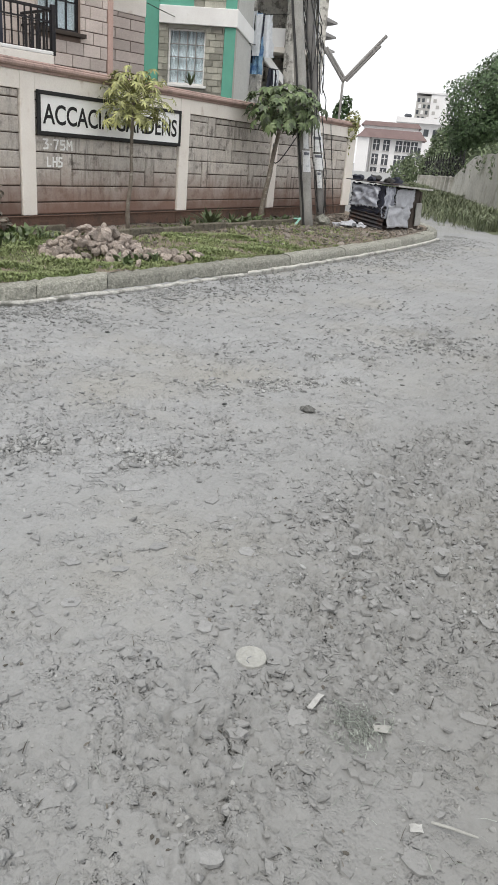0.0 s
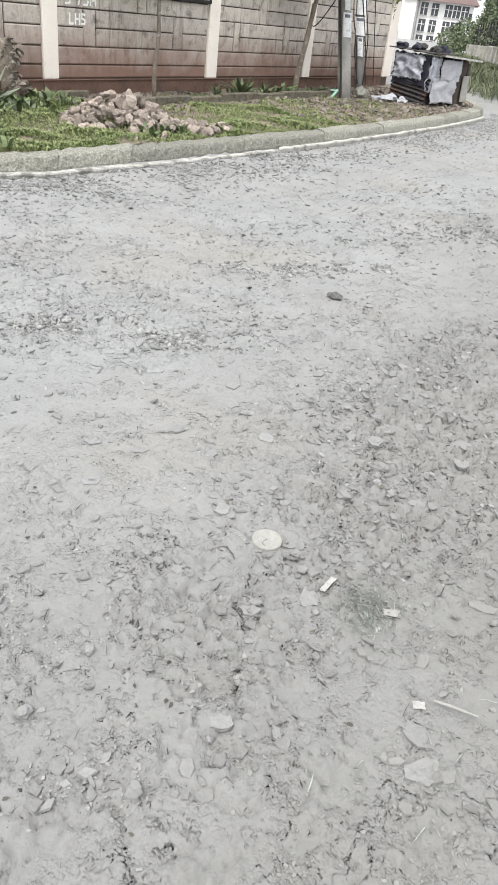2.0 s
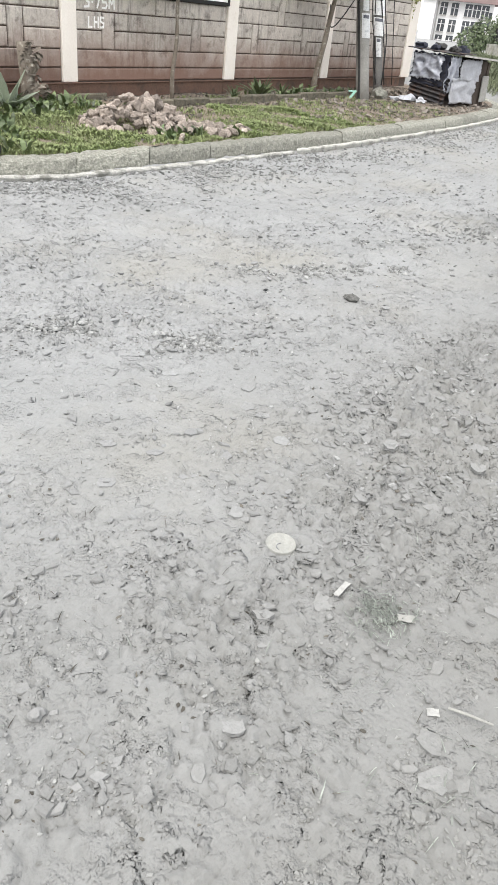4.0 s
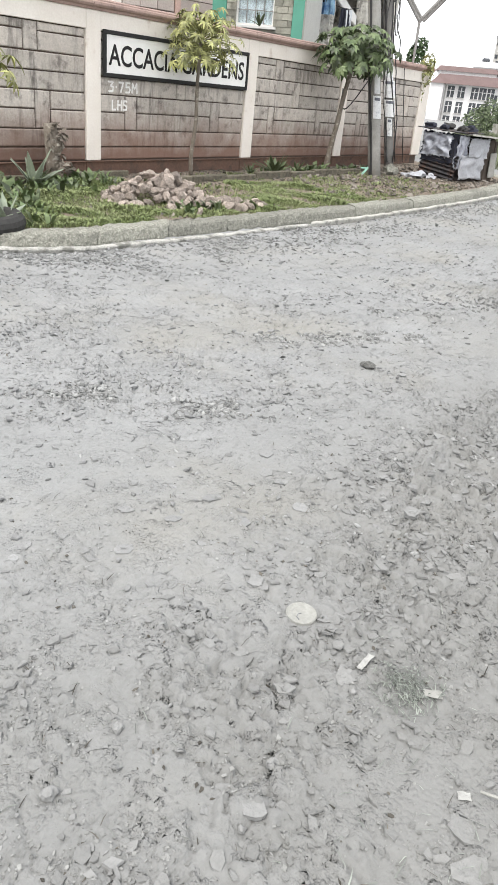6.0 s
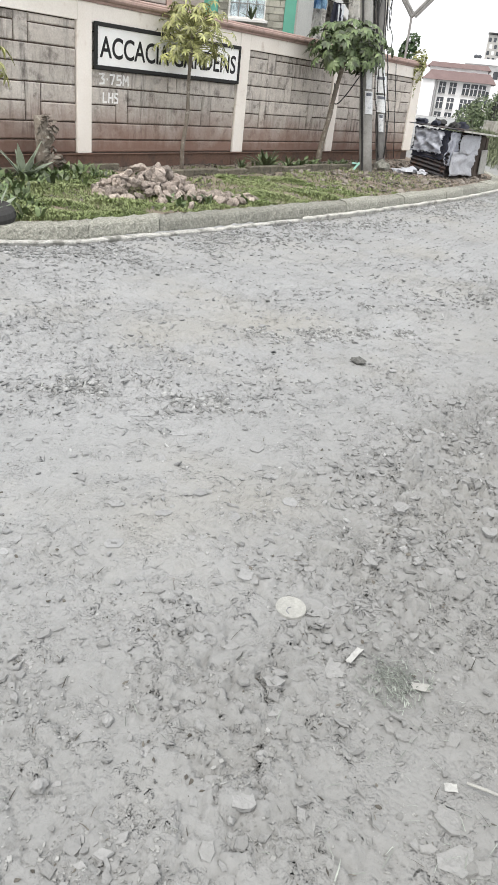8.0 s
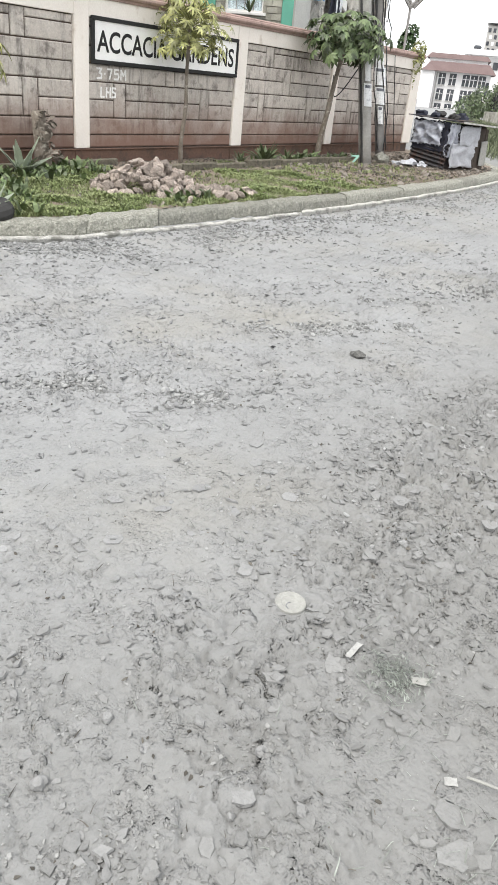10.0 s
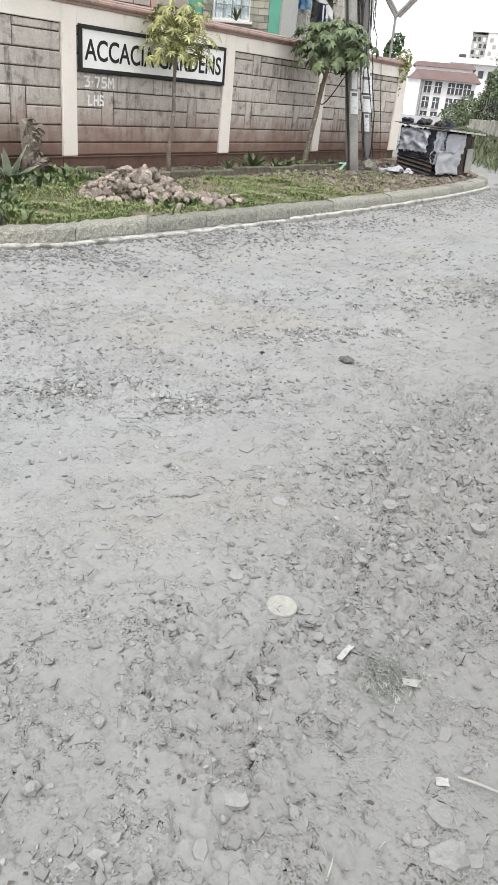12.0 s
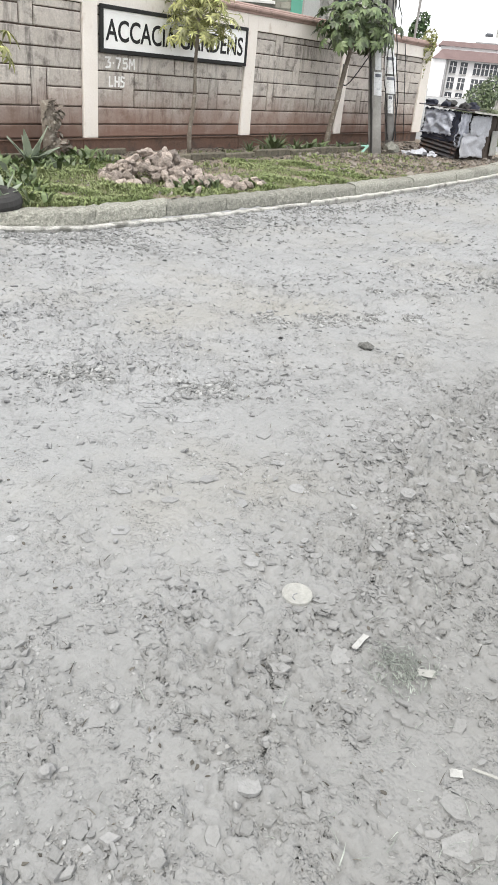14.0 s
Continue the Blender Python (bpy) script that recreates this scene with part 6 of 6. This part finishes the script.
lid = part("plastic_disc", disc(), M_LID)
lid.matrix_basis = pose(1.76, 0.92, ground_z(1.76, 0.92) + 0.009, 3, -2, 0)
tagged(lid, "round scuffed white plastic disc lying on the road", "disc")
bm = bmesh.new()
tube(bm, [(0.0, 0.0, 0.004), (-0.012, 0.006, 0.004), (-0.026, 0.002, 0.004), (-0.034, -0.012, 0.006)], 0.0012, 4)
part("scratch_mark", bm, M_INK, lid, "dark curved scratch")


def scrap(name, x, y, a, w_, l, mat, label, seed, cat="litter"):
    rnd = random.Random(seed)
    bm = bmesh.new()
    g = [[bm.verts.new(((i / 4 - 0.5) * l + rnd.uniform(-0.05, 0.05) * l, (j / 3 - 0.5) * w_ + rnd.uniform(-0.08, 0.08) * w_, 0.006 + rnd.uniform(0, 0.12) * w_)) for i in range(5)] for j in range(4)]
    for j in range(3):
        for i in range(4):
            bm.faces.new((g[j][i], g[j][i + 1], g[j + 1][i + 1], g[j + 1][i]))
    ob = part(name, bm, mat)
    ob.modifiers.new("thickness", "SOLIDIFY").thickness = 0.002
    ob.matrix_basis = pose(x, y, max(ground_z(x + u_, y + v_) for u_ in (-0.02, 0, 0.02) for v_ in (-0.02, 0, 0.02)), 0, 0, a)
    return tagged(ob, label, cat, group="litter on the road")


scrap("paper_scrap", 1.68, 0.64, 0, 0.018, 0.08, M_SCRAP, "folded white paper scrap on the gravel", 1)
scrap("paper_scrap", 1.71, 0.43, -62, 0.028, 0.055, M_LID, "pale flat wrapper on the gravel", 2)
scrap("paper_scrap", 1.437, 0.227, -60, 0.024, 0.032, M_SCRAP, "crumpled white paper scrap on the dirt", 3)
scrap("paper_scrap", 2.0, 0.02, 20, 0.03, 0.05, M_LID, "pale wrapper in the roadside dirt", 4)
bm = bmesh.new()
tube(bm, [(1.462, 0.198, 0.016), (1.472, 0.153, 0.018), (1.487, 0.083, 0.016)], [0.004, 0.0045, 0.003], 6)
tagged(part("stick", bm, M_LID), "short pale stick lying on the road", "stick")
for k, (x, y, r, fl) in enumerate(((0.785, 1.015, 0.022, 0.9), (1.03, 1.035, 0.018, 0.9), (1.19, 0.645, 0.019, 0.7), (1.4, 0.86, 0.012, 0.8), (1.57, 0.62, 0.012, 0.8), (1.28, 0.86, 0.011, 0.8), (1.0, 0.6, 0.012, 0.8))):
    me = rock_mesh("pebble", M_SLAB, 120 + k, fl, 0.2, 2)
    ob = new("pebble", me)
    ob.matrix_basis = pose(x, y, ground_z(x, y) + r * fl * 0.7, 0, 0, 37 * k) @ Matrix.Diagonal((r, r * 0.85, r, 1))
    tagged(ob, "rounded grey pebble lying loose on the road", "stone", group="loose pebbles")
me = rock_mesh("dark_clod", M_SOOT, 140, 0.55, 0.25, 2)
ob = new("dark_clod", me)
ob.matrix_basis = pose(4.21, 1.96, ground_z(4.21, 1.96) + 0.012, 0, 0, 20) @ Matrix.Diagonal((0.036, 0.052, 0.05, 1))
tagged(ob, "dark clod lying alone on the road", "stone")


def straw(name, spots, seed, lo, hi, mat, label):
    rnd = random.Random(seed)
    vs, fs = [], []
    for x, y in spots:
        a, ln, wd = rnd.uniform(0, 3.14), rnd.uniform(lo, hi), rnd.uniform(0.0007, 0.0017)
        ca, sa = math.cos(a) * ln / 2, math.sin(a) * ln / 2
        z = ground_z(x, y) + rnd.uniform(0.004, 0.012)
        k = len(vs)
        nx_, ny_ = -math.sin(a) * wd, math.cos(a) * wd
        b_ = rnd.uniform(-0.07, 0.07)
        vs += [(x - ca + nx_, y - sa + ny_, z), (x - ca - nx_, y - sa - ny_, z), (x - sa * b_ - nx_, y + ca * b_ - ny_, z + 0.003), (x - sa * b_ + nx_, y + ca * b_ + ny_, z + 0.004), (x + ca, y + sa, z - 0.001)]
        fs += [(k, k + 1, k + 2, k + 3), (k + 3, k + 2, k + 4)]
    return tagged(new(name, mesh_of(name, vs, fs, mat)), label, "debris", kind="stuff")


rnd = random.Random(17)
straw("dry_grass_clump", [(rnd.gauss(1.68, 0.045), rnd.gauss(0.5, 0.045)) for _ in range(480)], 1, 0.015, 0.045, M_STRAW, "flattened clump of dry grass on the road")
spots = []
for _ in range(260):
    d, a = 1.1 + 3.0 * rnd.random() ** 1.4, radians(rnd.uniform(2, 60) if rnd.random() < 0.45 else rnd.uniform(2, 22))
    spots.append((d * math.cos(a), d * math.sin(a)))
straw("straw", spots, 2, 0.015, 0.07, M_STRAW, "dry straw and grass stems strewn on the road")
spots = []
for _ in range(160):
    d, a = 1.1 + 4.5 * rnd.random() ** 1.2, radians(rnd.uniform(5, 66))
    spots.append((d * math.cos(a), d * math.sin(a)))
straw("twigs", spots, 3, 0.015, 0.07, M_CHIP, "thin dark twigs strewn on the road")


def litter_on_verge(n_, seed, mat, name, label):
    rnd = random.Random(seed)
    vs, fs = [], []
    for _ in range(n_):
        x = rnd.uniform(8.5, 19.0) if rnd.random() < 0.85 else rnd.uniform(5, 9)
        y = rnd.uniform(kerb_y(x) + 0.24, 8.8)
        if x < 12.5 and y < 7.6 and rnd.random() < 0.7:
            continue
        z, a, r = verge_z(x, y) + 0.01, rnd.uniform(0, 6.28), rnd.uniform(0.012, 0.05) * rnd.random() ** 0.5
        k = len(vs)
        for i in range(5):
            q = r * rnd.uniform(0.5, 1.0)
            vs.append((x + q * math.cos(a + i * 1.257), y + q * 0.7 * math.sin(a + i * 1.257), z + rnd.uniform(-0.006, 0.022)))
        vs.append((x, y, z + 0.006))
        fs += [(k + i, k + (i + 1) % 5, k + 5) for i in range(5)]
    return tagged(new(name, mesh_of(name, vs, fs, mat)), label, "debris", kind="stuff")


litter_on_verge(6500, 3, M_CHIP, "dead_leaf_litter", "dark dead leaf litter on the verge soil")
litter_on_verge(5200, 4, M_CLOD, "clod_litter", "small dry clods and chips on the verge soil")
